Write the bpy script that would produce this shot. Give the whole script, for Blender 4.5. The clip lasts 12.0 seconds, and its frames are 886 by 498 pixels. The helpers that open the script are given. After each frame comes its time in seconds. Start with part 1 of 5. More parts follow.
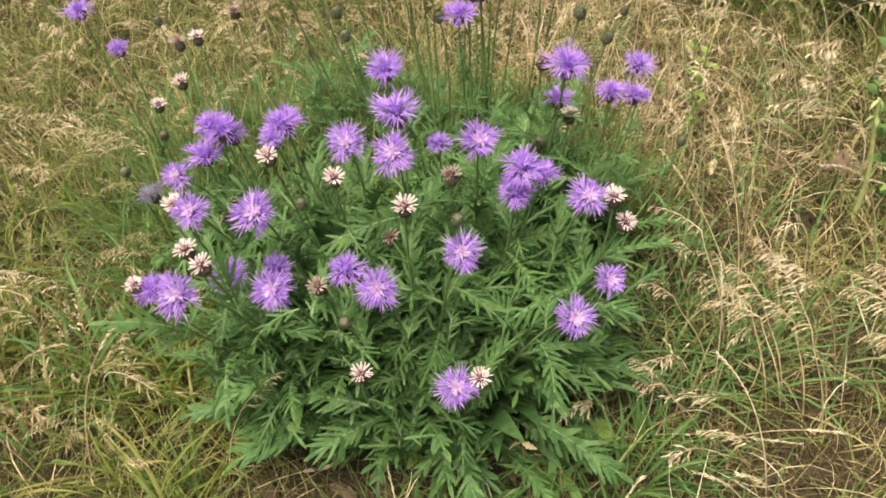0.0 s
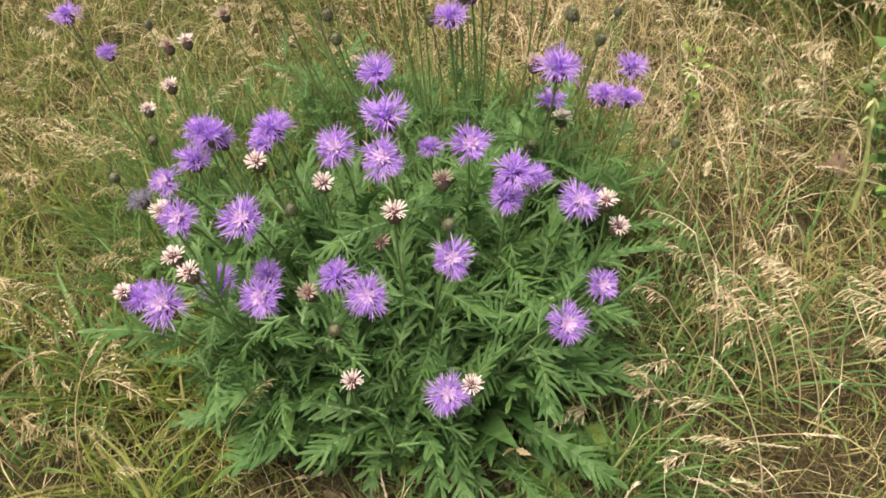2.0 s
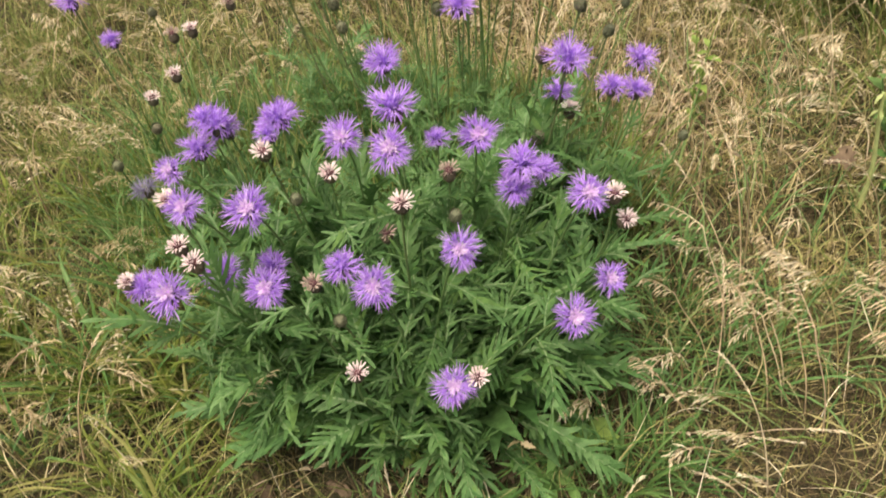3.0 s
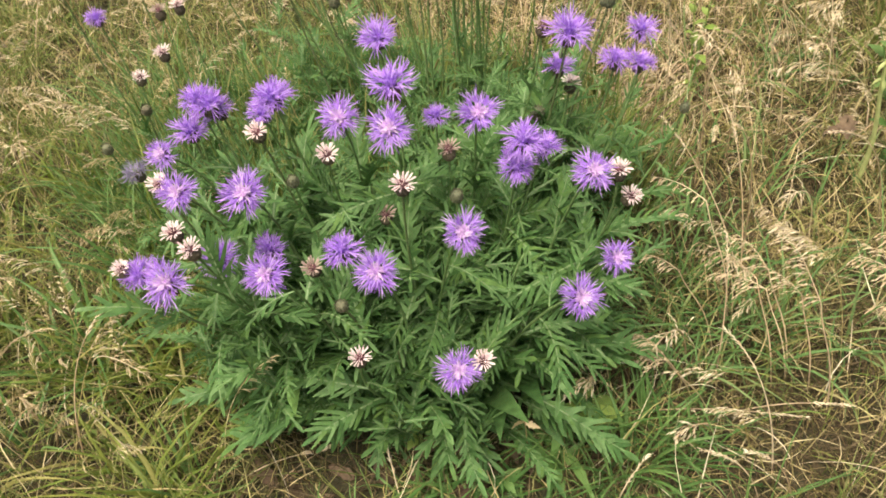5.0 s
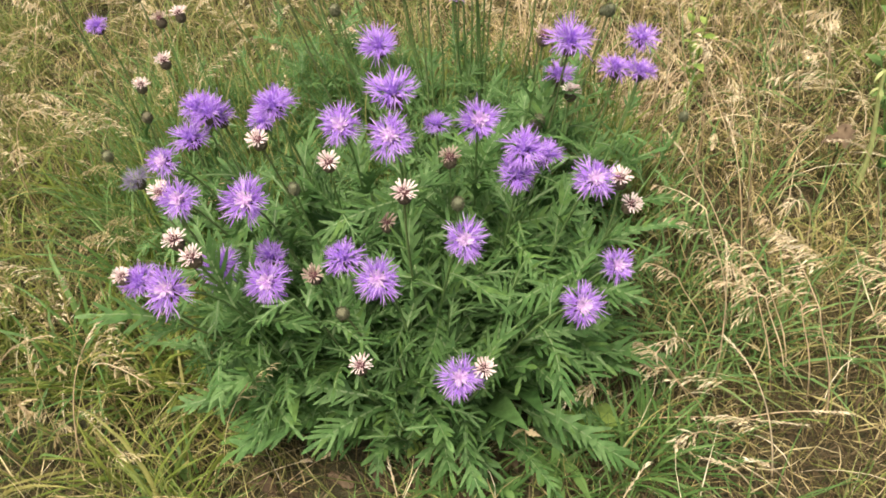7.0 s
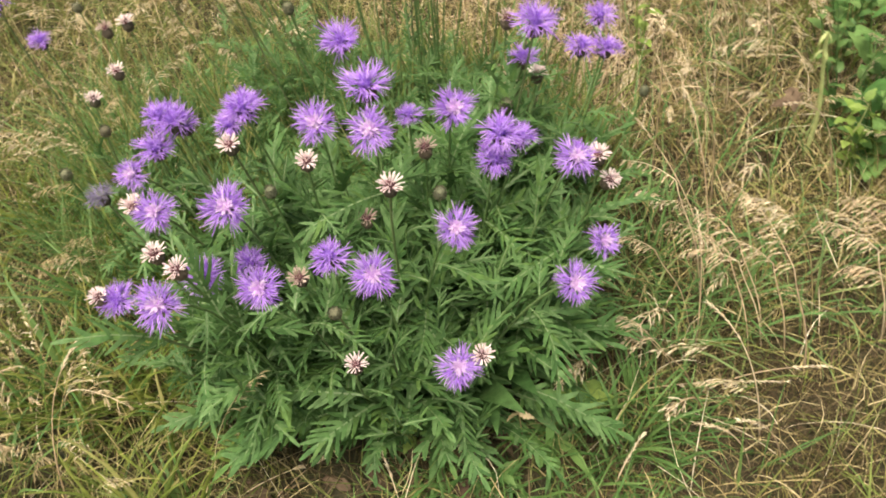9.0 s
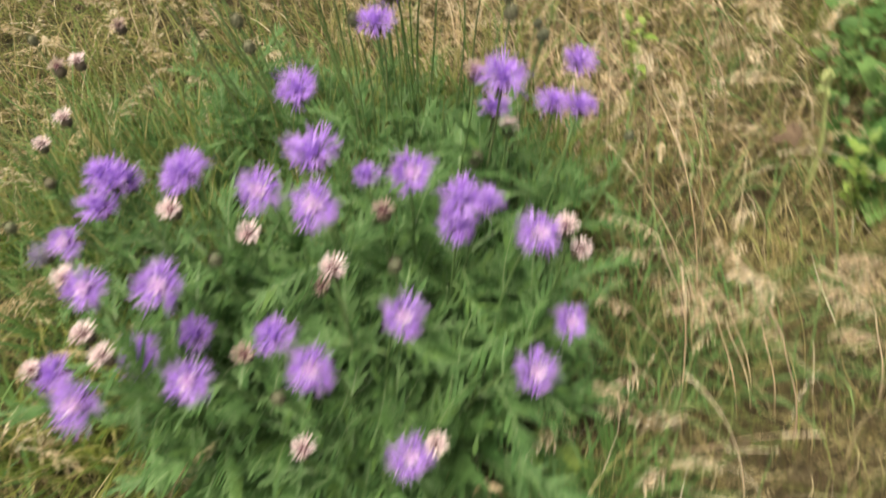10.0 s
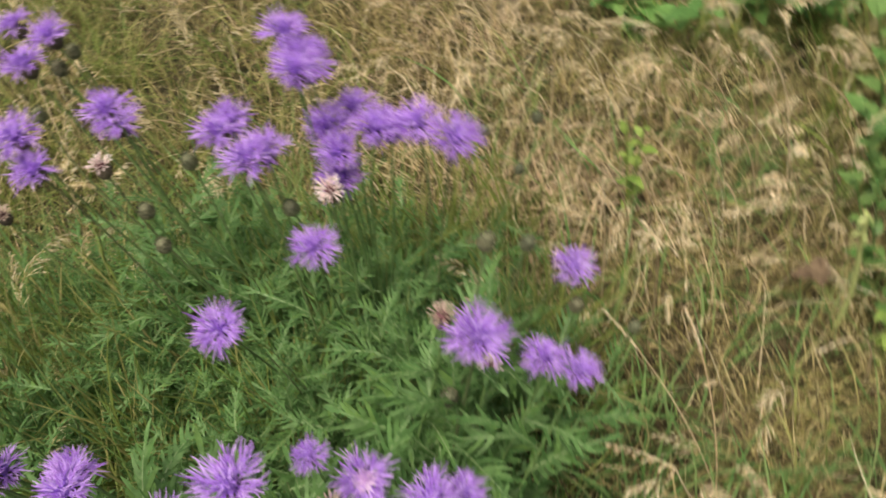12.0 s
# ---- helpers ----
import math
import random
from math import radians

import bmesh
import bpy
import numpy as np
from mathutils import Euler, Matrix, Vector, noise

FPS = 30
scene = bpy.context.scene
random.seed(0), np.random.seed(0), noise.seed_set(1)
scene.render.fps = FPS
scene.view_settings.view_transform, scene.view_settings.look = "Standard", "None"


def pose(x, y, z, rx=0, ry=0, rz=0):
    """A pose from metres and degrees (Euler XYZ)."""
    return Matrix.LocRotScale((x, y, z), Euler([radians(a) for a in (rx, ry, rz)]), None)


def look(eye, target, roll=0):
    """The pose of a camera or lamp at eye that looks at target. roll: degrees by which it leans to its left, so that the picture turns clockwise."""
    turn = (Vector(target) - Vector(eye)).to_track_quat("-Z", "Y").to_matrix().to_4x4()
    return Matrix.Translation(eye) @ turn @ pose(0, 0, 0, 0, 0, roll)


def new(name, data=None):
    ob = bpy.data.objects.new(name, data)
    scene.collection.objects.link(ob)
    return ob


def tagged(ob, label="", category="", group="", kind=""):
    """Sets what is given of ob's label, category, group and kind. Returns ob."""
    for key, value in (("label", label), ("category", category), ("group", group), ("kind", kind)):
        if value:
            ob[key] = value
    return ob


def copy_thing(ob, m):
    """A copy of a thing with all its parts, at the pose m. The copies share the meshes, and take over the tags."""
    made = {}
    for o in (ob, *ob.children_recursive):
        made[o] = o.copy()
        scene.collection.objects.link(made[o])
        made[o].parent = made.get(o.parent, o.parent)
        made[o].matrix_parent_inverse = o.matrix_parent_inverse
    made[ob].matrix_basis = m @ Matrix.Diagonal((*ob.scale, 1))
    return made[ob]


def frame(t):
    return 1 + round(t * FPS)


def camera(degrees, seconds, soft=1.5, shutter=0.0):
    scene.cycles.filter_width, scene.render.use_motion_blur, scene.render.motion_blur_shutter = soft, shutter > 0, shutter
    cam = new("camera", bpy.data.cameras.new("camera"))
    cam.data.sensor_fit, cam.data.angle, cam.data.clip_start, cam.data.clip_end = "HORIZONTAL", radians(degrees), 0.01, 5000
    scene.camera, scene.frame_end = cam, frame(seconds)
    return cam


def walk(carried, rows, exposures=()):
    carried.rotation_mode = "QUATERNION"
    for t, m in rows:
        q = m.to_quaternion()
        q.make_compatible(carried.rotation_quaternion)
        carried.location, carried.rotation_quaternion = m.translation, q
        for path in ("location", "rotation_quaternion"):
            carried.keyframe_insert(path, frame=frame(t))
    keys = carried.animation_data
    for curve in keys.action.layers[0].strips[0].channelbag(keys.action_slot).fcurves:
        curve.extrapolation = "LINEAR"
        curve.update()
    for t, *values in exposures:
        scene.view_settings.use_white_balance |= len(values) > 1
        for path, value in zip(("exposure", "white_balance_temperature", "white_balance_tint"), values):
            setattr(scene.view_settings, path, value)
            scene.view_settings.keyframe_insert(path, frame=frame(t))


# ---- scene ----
cam = camera(56.80, 12.0, soft=1.75, shutter=1.5)
PATH = [
    (0, (0.1284, -0.9437, 1.2292), (0.1274, -0.2613, 0.4982), -5.94),
    (0.5, (0.1320, -0.9404, 1.2277), (0.1341, -0.2579, 0.4968), -6.22),
    (1, (0.1346, -0.9380, 1.2248), (0.1372, -0.2583, 0.4913), -6.27),
    (1.5, (0.1365, -0.9344, 1.2238), (0.1413, -0.2543, 0.4907), -6.18),
    (2, (0.1393, -0.9314, 1.2261), (0.1395, -0.2497, 0.4945), -6.18),
    (2.5, (0.1429, -0.9310, 1.2236), (0.1432, -0.2490, 0.4923), -6.19),
    (3, (0.1316, -0.9261, 1.2202), (0.1301, -0.2513, 0.4821), -5.86),
    (3.5, (0.1280, -0.9212, 1.2156), (0.1321, -0.2584, 0.4668), -6.00),
    (5.5, (0.1156, -0.8979, 1.2126), (0.1238, -0.2506, 0.4505), -6.25),
    (6, (0.1183, -0.8999, 1.2129), (0.1271, -0.2501, 0.4529), -6.03),
    (6.5, (0.1161, -0.9003, 1.2149), (0.1258, -0.2480, 0.4570), -6.02),
    (8.3, (0.0738, -0.9017, 1.2112), (0.1197, -0.2472, 0.4565), -5.92),
    (8.5, (0.0633, -0.8907, 1.2132), (0.1199, -0.2474, 0.4497), -6.26),
    (9, (0.0538, -0.8922, 1.2090), (0.1379, -0.2535, 0.4441), -5.94),
    (9.5, (0.0756, -0.8723, 1.2115), (0.1612, -0.2416, 0.4402), -6.68),
    (9.8, (0.1200, -0.8165, 1.2167), (0.1965, -0.1935, 0.4383), -6.86),
    (10, (0.1514, -0.7755, 1.2190), (0.2113, -0.1510, 0.4402), -6.89),
    (10.2, (0.1891, -0.7276, 1.2194), (0.2356, -0.1043, 0.4387), -6.79),
    (10.5, (0.2554, -0.6638, 1.2352), (0.2750, -0.0397, 0.4541), -7.99),
    (10.8, (0.2880, -0.6040, 1.2190), (0.3180, 0.0180, 0.4380), -9.90),
    (11, (0.3133, -0.5425, 1.2301), (0.3400, 0.0438, 0.4204), -11.67),
    (11.2, (0.3029, -0.5034, 1.2308), (0.3580, 0.0713, 0.4143), -11.55),
    (11.5, (0.2900, -0.4426, 1.2327), (0.3503, 0.1343, 0.4181), -12.55),
    (12, (0.2555, -0.3906, 1.2397), (0.3251, 0.1968, 0.4334), -8.07),
]
walk(cam, [(t, look(eye, target, roll)) for t, eye, target, roll in PATH], [(0, 0.42, 7000, 3), (1.5, 0.38, 7000, 3), (3, 0.31, 7000, 3), (5.5, 0.48, 7000, 3), (6.5, 0.49, 7000, 3), (8.5, 0.43, 7000, 3), (9.5, 0.41, 7000, 3), (10.5, 0.15, 7000, 1.5), (11, 0.09, 7000, 0.5), (12, 0.05, 7000, 0.5)])

# ---- light ----
world = bpy.data.worlds.new("sky")
scene.world = world
world.use_nodes = True
wn = world.node_tree
sky = wn.nodes.new("ShaderNodeTexSky")
sky.sky_type = "NISHITA"
sky.sun_disc = False
sky.sun_elevation = radians(75)
sky.sun_rotation = radians(239)
sky.dust_density = 8.0
sky.air_density = 0.7
sky.ozone_density = 0.3
wn.links.new(sky.outputs[0], wn.nodes["Background"].inputs[0])
wn.nodes["Background"].inputs[1].default_value = 0.12
sun = new("sun", bpy.data.lights.new("sun", "SUN"))
sun.data.energy = 2.9
sun.data.angle = radians(42)
sun.data.color = (1.0, 0.95, 0.88)
sun.matrix_world = look((-0.42, -0.25, 1.9), (0, 0, 0))


# ---- materials ----
def leafy(name, colours, rough=0.6, glow=0.25, spread=0.35, scale=60.0, gloss=0.3):
    """A thin plant surface: colour varied from piece to piece and by a fine grain, partly translucent."""
    mat = bpy.data.materials.new(name)
    mat.use_nodes = True
    t = mat.node_tree
    t.nodes.clear()
    out = t.nodes.new("ShaderNodeOutputMaterial")
    geo = t.nodes.new("ShaderNodeNewGeometry")
    info = t.nodes.new("ShaderNodeObjectInfo")
    add = t.nodes.new("ShaderNodeMath")
    add.operation = "ADD"
    t.links.new(geo.outputs["Random Per Island"], add.inputs[0])
    t.links.new(info.outputs["Random"], add.inputs[1])
    wrap = t.nodes.new("ShaderNodeMath")
    wrap.operation = "FRACT"
    t.links.new(add.outputs[0], wrap.inputs[0])
    ramp = t.nodes.new("ShaderNodeValToRGB")
    while len(ramp.color_ramp.elements) > 1:
        ramp.color_ramp.elements.remove(ramp.color_ramp.elements[0])
    for n, c in enumerate(colours):
        e = ramp.color_ramp.elements[0] if n == 0 else ramp.color_ramp.elements.new(n / (len(colours) - 1))
        e.position = n / max(1, len(colours) - 1)
        e.color = (*c, 1)
    t.links.new(wrap.outputs[0], ramp.inputs[0])
    co = t.nodes.new("ShaderNodeTexCoord")
    tex = t.nodes.new("ShaderNodeTexNoise")
    tex.inputs["Scale"].default_value = scale
    tex.inputs["Detail"].default_value = 3
    t.links.new(co.outputs["Object"], tex.inputs["Vector"])
    span = t.nodes.new("ShaderNodeMapRange")
    span.inputs["From Min"].default_value = 0.3
    span.inputs["From Max"].default_value = 0.7
    span.inputs["To Min"].default_value = 1 - spread
    span.inputs["To Max"].default_value = 1 + spread
    t.links.new(tex.outputs["Fac"], span.inputs["Value"])
    mul = t.nodes.new("ShaderNodeMix")
    mul.data_type = "RGBA"
    mul.blend_type = "MULTIPLY"
    mul.inputs["Factor"].default_value = 1
    t.links.new(ramp.outputs[0], mul.inputs["A"])
    t.links.new(span.outputs[0], mul.inputs["B"])
    body = t.nodes.new("ShaderNodeBsdfPrincipled")
    body.inputs["Roughness"].default_value = rough
    body.inputs["Specular IOR Level"].default_value = gloss
    t.links.new(mul.outputs["Result"], body.inputs["Base Color"])
    bump = t.nodes.new("ShaderNodeBump")
    bump.inputs["Strength"].default_value = 0.3
    bump.inputs["Distance"].default_value = 0.001
    t.links.new(tex.outputs["Fac"], bump.inputs["Height"])
    t.links.new(bump.outputs[0], body.inputs["Normal"])
    if glow > 0:
        thin = t.nodes.new("ShaderNodeBsdfTranslucent")
        t.links.new(mul.outputs["Result"], thin.inputs["Color"])
        mix = t.nodes.new("ShaderNodeMixShader")
        mix.inputs[0].default_value = glow
        t.links.new(body.outputs[0], mix.inputs[1])
        t.links.new(thin.outputs[0], mix.inputs[2])
        t.links.new(mix.outputs[0], out.inputs[0])
    else:
        t.links.new(body.outputs[0], out.inputs[0])
    return mat


M_LEAF = leafy("knapweed_leaf", [(0.076, 0.165, 0.050), (0.120, 0.233, 0.073), (0.176, 0.293, 0.112), (0.098, 0.200, 0.062), (0.154, 0.265, 0.073)], 0.6, 0.32, 0.25, 90, 0.22)
M_STEM = leafy("knapweed_stem", [(0.13, 0.22, 0.07), (0.18, 0.28, 0.10), (0.15, 0.18, 0.08)], 0.6, 0.0, 0.25, 120)
M_RIB = leafy("leaf_midrib", [(0.20, 0.30, 0.13), (0.25, 0.34, 0.16)], 0.5, 0.0, 0.2, 120)
M_RAY = leafy("purple_floret", [(0.46, 0.23, 0.75), (0.56, 0.33, 0.84), (0.70, 0.49, 0.91), (0.36, 0.16, 0.65), (0.52, 0.29, 0.82)], 0.6, 0.35, 0.15, 200, 0.15)
M_DISC = leafy("pale_pink_floret", [(0.70, 0.45, 0.86), (0.81, 0.58, 0.89), (0.89, 0.71, 0.92), (0.93, 0.82, 0.94)], 0.6, 0.35, 0.1, 200, 0.15)
M_FADED = leafy("faded_floret", [(0.24, 0.20, 0.32), (0.30, 0.26, 0.38), (0.22, 0.20, 0.26)], 0.7, 0.3, 0.2, 200, 0.1)
M_SPENT = leafy("papery_bract", [(0.87, 0.68, 0.68), (0.95, 0.83, 0.80), (0.79, 0.55, 0.58)], 0.55, 0.2, 0.15, 300, 0.3)
M_CORE = leafy("seed_heart", [(0.11, 0.055, 0.06), (0.15, 0.07, 0.08), (0.08, 0.045, 0.045)], 0.8, 0.0, 0.3, 400, 0.1)
M_DRY = leafy("withered_bract", [(0.46, 0.33, 0.28), (0.58, 0.45, 0.38), (0.34, 0.25, 0.22)], 0.6, 0.2, 0.2, 300, 0.3)
M_CUP = leafy("dark_bract", [(0.075, 0.06, 0.045), (0.12, 0.095, 0.065), (0.09, 0.085, 0.055)], 0.7, 0.0, 0.4, 400, 0.2)
M_BUD = leafy("bud_scale", [(0.095, 0.10, 0.065), (0.155, 0.16, 0.095), (0.13, 0.115, 0.075)], 0.7, 0.0, 0.4, 400, 0.2)
M_GREEN = leafy("green_grass", [(0.085, 0.130, 0.032), (0.18, 0.265, 0.058), (0.33, 0.335, 0.105), (0.13, 0.18, 0.05), (0.52, 0.44, 0.20), (0.24, 0.30, 0.075), (0.17, 0.16, 0.055)], 0.55, 0.3, 0.25, 40, 0.3)
M_STRAW = leafy("dry_grass", [(0.39, 0.31, 0.130), (0.58, 0.46, 0.23), (0.64, 0.52, 0.265), (0.16, 0.115, 0.052), (0.29, 0.262, 0.082), (0.83, 0.69, 0.42), (0.21, 0.185, 0.062), (0.52, 0.405, 0.20)], 0.65, 0.25, 0.25, 40, 0.25)
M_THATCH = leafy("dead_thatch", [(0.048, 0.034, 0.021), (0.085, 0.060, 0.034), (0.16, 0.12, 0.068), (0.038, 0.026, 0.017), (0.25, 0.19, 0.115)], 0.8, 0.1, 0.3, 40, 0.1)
M_HAIR = leafy("curled_thatch", [(0.064, 0.044, 0.026), (0.112, 0.079, 0.045), (0.225, 0.165, 0.092), (0.155, 0.110, 0.064), (0.048, 0.033, 0.021)], 0.75, 0.15, 0.3, 40, 0.15)
M_VERGE = leafy("fresh_grass", [(0.08, 0.17, 0.045), (0.12, 0.23, 0.06), (0.17, 0.27, 0.08), (0.10, 0.19, 0.055)], 0.5, 0.25, 0.2, 40, 0.35)
M_MEADOW = leafy("soft_green_blade", [(0.11, 0.21, 0.06), (0.16, 0.28, 0.09), (0.22, 0.35, 0.12), (0.13, 0.24, 0.08), (0.30, 0.36, 0.14)], 0.55, 0.3, 0.2, 40, 0.25)
M_LUSH = leafy("yellow_green_blade", [(0.105, 0.160, 0.028), (0.18, 0.24, 0.046), (0.30, 0.32, 0.075), (0.14, 0.20, 0.036), (0.43, 0.38, 0.14)], 0.5, 0.32, 0.22, 40, 0.3)
M_OLIVE = leafy("short_grass_blade", [(0.06, 0.068, 0.022), (0.12, 0.11, 0.038), (0.19, 0.15, 0.062), (0.08, 0.09, 0.028), (0.27, 0.21, 0.10)], 0.65, 0.2, 0.3, 40, 0.2)
M_SEED = leafy("seed_husk", [(0.83, 0.69, 0.47), (0.94, 0.83, 0.64), (0.71, 0.55, 0.36)], 0.6, 0.25, 0.2, 80, 0.25)
M_BLEACHED = leafy("bleached_straw", [(0.80, 0.63, 0.43), (0.90, 0.75, 0.54), (0.66, 0.48, 0.31), (0.73, 0.55, 0.38), (0.54, 0.40, 0.24)], 0.6, 0.25, 0.2, 40, 0.25)
M_HUSK = leafy("tan_husk", [(0.67, 0.52, 0.32), (0.80, 0.66, 0.43), (0.55, 0.42, 0.24), (0.88, 0.76, 0.54)], 0.6, 0.25, 0.2, 80, 0.25)
M_PLUME = leafy("pinkish_husk", [(0.84, 0.66, 0.45), (0.93, 0.79, 0.59), (0.70, 0.52, 0.34), (0.88, 0.73, 0.52)], 0.6, 0.25, 0.2, 80, 0.25)
M_BROAD = leafy("broad_leaf", [(0.12, 0.26, 0.07), (0.19, 0.34, 0.10), (0.25, 0.40, 0.13), (0.10, 0.22, 0.06)], 0.5, 0.35, 0.2, 70, 0.3)
M_LIME = leafy("lime_leaf", [(0.26, 0.38, 0.08), (0.34, 0.44, 0.12), (0.22, 0.33, 0.08)], 0.5, 0.35, 0.2, 70, 0.3)
M_PALE = leafy("pale_stem", [(0.46, 0.52, 0.20), (0.52, 0.56, 0.24)], 0.5, 0.1, 0.15, 60, 0.3)
M_BROWN = leafy("brown_leaf", [(0.14, 0.095, 0.065), (0.22, 0.155, 0.105), (0.10, 0.065, 0.045)], 0.8, 0.1, 0.35, 70, 0.1)


def soil_material():
    mat = bpy.data.materials.new("meadow_soil")
    mat.use_nodes = True
    t = mat.node_tree
    body = t.nodes["Principled BSDF"]
    co = t.nodes.new("ShaderNodeTexCoord")
    fine = t.nodes.new("ShaderNodeTexNoise")
    fine.inputs["Scale"].default_value = 45
    fine.inputs["Detail"].default_value = 8
    wide = t.nodes.new("ShaderNodeTexNoise")
    wide.inputs["Scale"].default_value = 1.7
    wide.inputs["Detail"].default_value = 6
    for n in (fine, wide):
        t.links.new(co.outputs["Object"], n.inputs["Vector"])
    dirt = t.nodes.new("ShaderNodeValToRGB")
    dirt.color_ramp.elements[0].position, dirt.color_ramp.elements[0].color = 0.3, (0.018, 0.013, 0.009, 1)
    dirt.color_ramp.elements[1].position, dirt.color_ramp.elements[1].color = 0.7, (0.09, 0.065, 0.038, 1)
    t.links.new(fine.outputs["Fac"], dirt.inputs[0])
    moss = t.nodes.new("ShaderNodeValToRGB")
    moss.color_ramp.elements[0].position, moss.color_ramp.elements[0].color = 0.35, (0.03, 0.04, 0.014, 1)
    moss.color_ramp.elements[1].position, moss.color_ramp.elements[1].color = 0.65, (0.085, 0.08, 0.035, 1)
    t.links.new(fine.outputs["Fac"], moss.inputs[0])
    mix = t.nodes.new("ShaderNodeMix")
    mix.data_type = "RGBA"
    t.links.new(wide.outputs["Fac"], mix.inputs["Factor"])
    t.links.new(dirt.outputs[0], mix.inputs["A"])
    t.links.new(moss.outputs[0], mix.inputs["B"])
    t.links.new(mix.outputs["Result"], body.inputs["Base Color"])
    body.inputs["Roughness"].default_value = 0.95
    bump = t.nodes.new("ShaderNodeBump")
    bump.inputs["Distance"].default_value = 0.01
    t.links.new(fine.outputs["Fac"], bump.inputs["Height"])
    t.links.new(bump.outputs[0], body.inputs["Normal"])
    return mat


M_SOIL = soil_material()


# ---- building helpers ----
def mesh_from(name, verts, faces, material, smooth=True):
    me = bpy.data.meshes.new(name)
    me.from_pydata([tuple(v) for v in verts], [], faces)
    me.materials.append(material)
    if smooth:
        me.polygons.foreach_set("use_smooth", [True] * len(me.polygons))
    me.update()
    return me


def part(name, me, parent, m=None, label=""):
    ob = new(name, me)
    ob.parent = parent
    if m is not None:
        ob.matrix_local = m
    return tagged(ob, label)


class Shape:
    """Collects vertices and faces."""

    def __init__(self):
        self.v, self.f = [], []

    def ribbon(self, points, widths, across, fold=0.0):
        """A strip along points; across: sideways unit vector(s); fold: depth of a V along the middle. The tip may be 0 wide."""
        base = len(self.v)
        n = len(points)
        many = isinstance(across, list)
        for i in range(n):
            p, w = Vector(points[i]), widths[i]
            a = across[i] if many else across
            d = Vector(points[min(i + 1, n - 1)]) - Vector(points[max(i - 1, 0)])
            up = a.cross(d)
            up = up.normalized() if up.length > 1e-9 else Vector((0, 0, 1))
            self.v += [p - a * w / 2, p - up * (fold * w), p + a * w / 2]
        for i in range(n - 1):
            a, b = base + 3 * i, base + 3 * (i + 1)
            self.f += [(a, a + 1, b + 1, b), (a + 1, a + 2, b + 2, b + 1)]

    def strip(self, points, widths, across):
        base = len(self.v)
        for p, w in zip(points, widths):
            self.v += [Vector(p) - across * w / 2, Vector(p) + across * w / 2]
        for i in range(len(points) - 1):
            a, b = base + 2 * i, base + 2 * i + 2
            self.f.append((a, a + 1, b + 1, b))

    def tube(self, points, radii, sides=5):
        base = len(self.v)
        n = len(points)
        for i in range(n):
            d = (Vector(points[min(i + 1, n - 1)]) - Vector(points[max(i - 1, 0)])).normalized()
            a = d.orthogonal().normalized() if i == 0 else (a - d * a.dot(d)).normalized()
            b = d.cross(a)
            for k in range(sides):
                q = 2 * math.pi * k / sides
                self.v.append(Vector(points[i]) + (a * math.cos(q) + b * math.sin(q)) * radii[i])
        for i in range(n - 1):
            for k in range(sides):
                k2 = (k + 1) % sides
                self.f.append((base + i * sides + k, base + i * sides + k2, base + (i + 1) * sides + k2, base + (i + 1) * sides + k))

    def globe(self, centre, r, h, rings=7, sides=10, scales=0.0):
        """An egg of radius r from centre - h to centre, its skin roughened by overlapping scales."""
        base = len(self.v)
        for i in range(rings):
            q = math.pi * (i + 0.35) / (rings - 0.3)
            for k in range(sides):
                a = 2 * math.pi * (k + 0.5 * (i % 2)) / sides
                rr = r * math.sin(q) * (1 + scales * (1 if (k + i) % 2 else -1))
                self.v.append(Vector(centre) + Vector((rr * math.cos(a), rr * math.sin(a), -h / 2 + h / 2 * math.cos(q))))
        for i in range(rings - 1):
            for k in range(sides):
                k2 = (k + 1) % sides
                self.f.append((base + i * sides + k, base + (i + 1) * sides + k, base + (i + 1) * sides + k2, base + i * sides + k2))
        self.f.append(tuple(base + k for k in range(sides)))
        self.f.append(tuple(base + (rings - 1) * sides + k for k in reversed(range(sides))))

    def mesh(self, name, material, smooth=True):
        return mesh_from(name, self.v, self.f, material, smooth)


def lean_matrix(place, axis, spin=0.0, size=1.0):
    turn = Vector(axis).to_track_quat("Z", "Y").to_matrix().to_4x4()
    return Matrix.Translation(place) @ turn @ Matrix.Rotation(spin, 4, "Z") @ Matrix.Diagonal((size, size, size, 1))


# ---- ground ----
def land(x, y):
    """Height of the ground."""
    far = math.hypot(x, y)
    calm = 1.0 if far < 20 else 20 / far
    return calm * (0.03 * noise.noise((x * 1.3, y * 1.3, 0)) + 0.012 * noise.noise((x * 6, y * 6, 3)))


def build_ground():
    steps = [0.0]
    gap = 0.05
    while steps[-1] < 600:
        steps.append(steps[-1] + gap)
        if steps[-1] > 1.6:
            gap *= 1.25
    axis = [-s for s in reversed(steps[1:])] + steps
    n = len(axis)
    verts = [(x + 0.2, y + 0.4, land(x + 0.2, y + 0.4)) for y in axis for x in axis]
    faces = [(j * n + i, j * n + i + 1, (j + 1) * n + i + 1, (j + 1) * n + i) for j in range(n - 1) for i in range(n - 1)]
    ob = new("ground", mesh_from("ground", verts, faces, M_SOIL))
    tagged(ob, "brown meadow soil under matted dead grass", "ground", kind="structure")


build_ground()


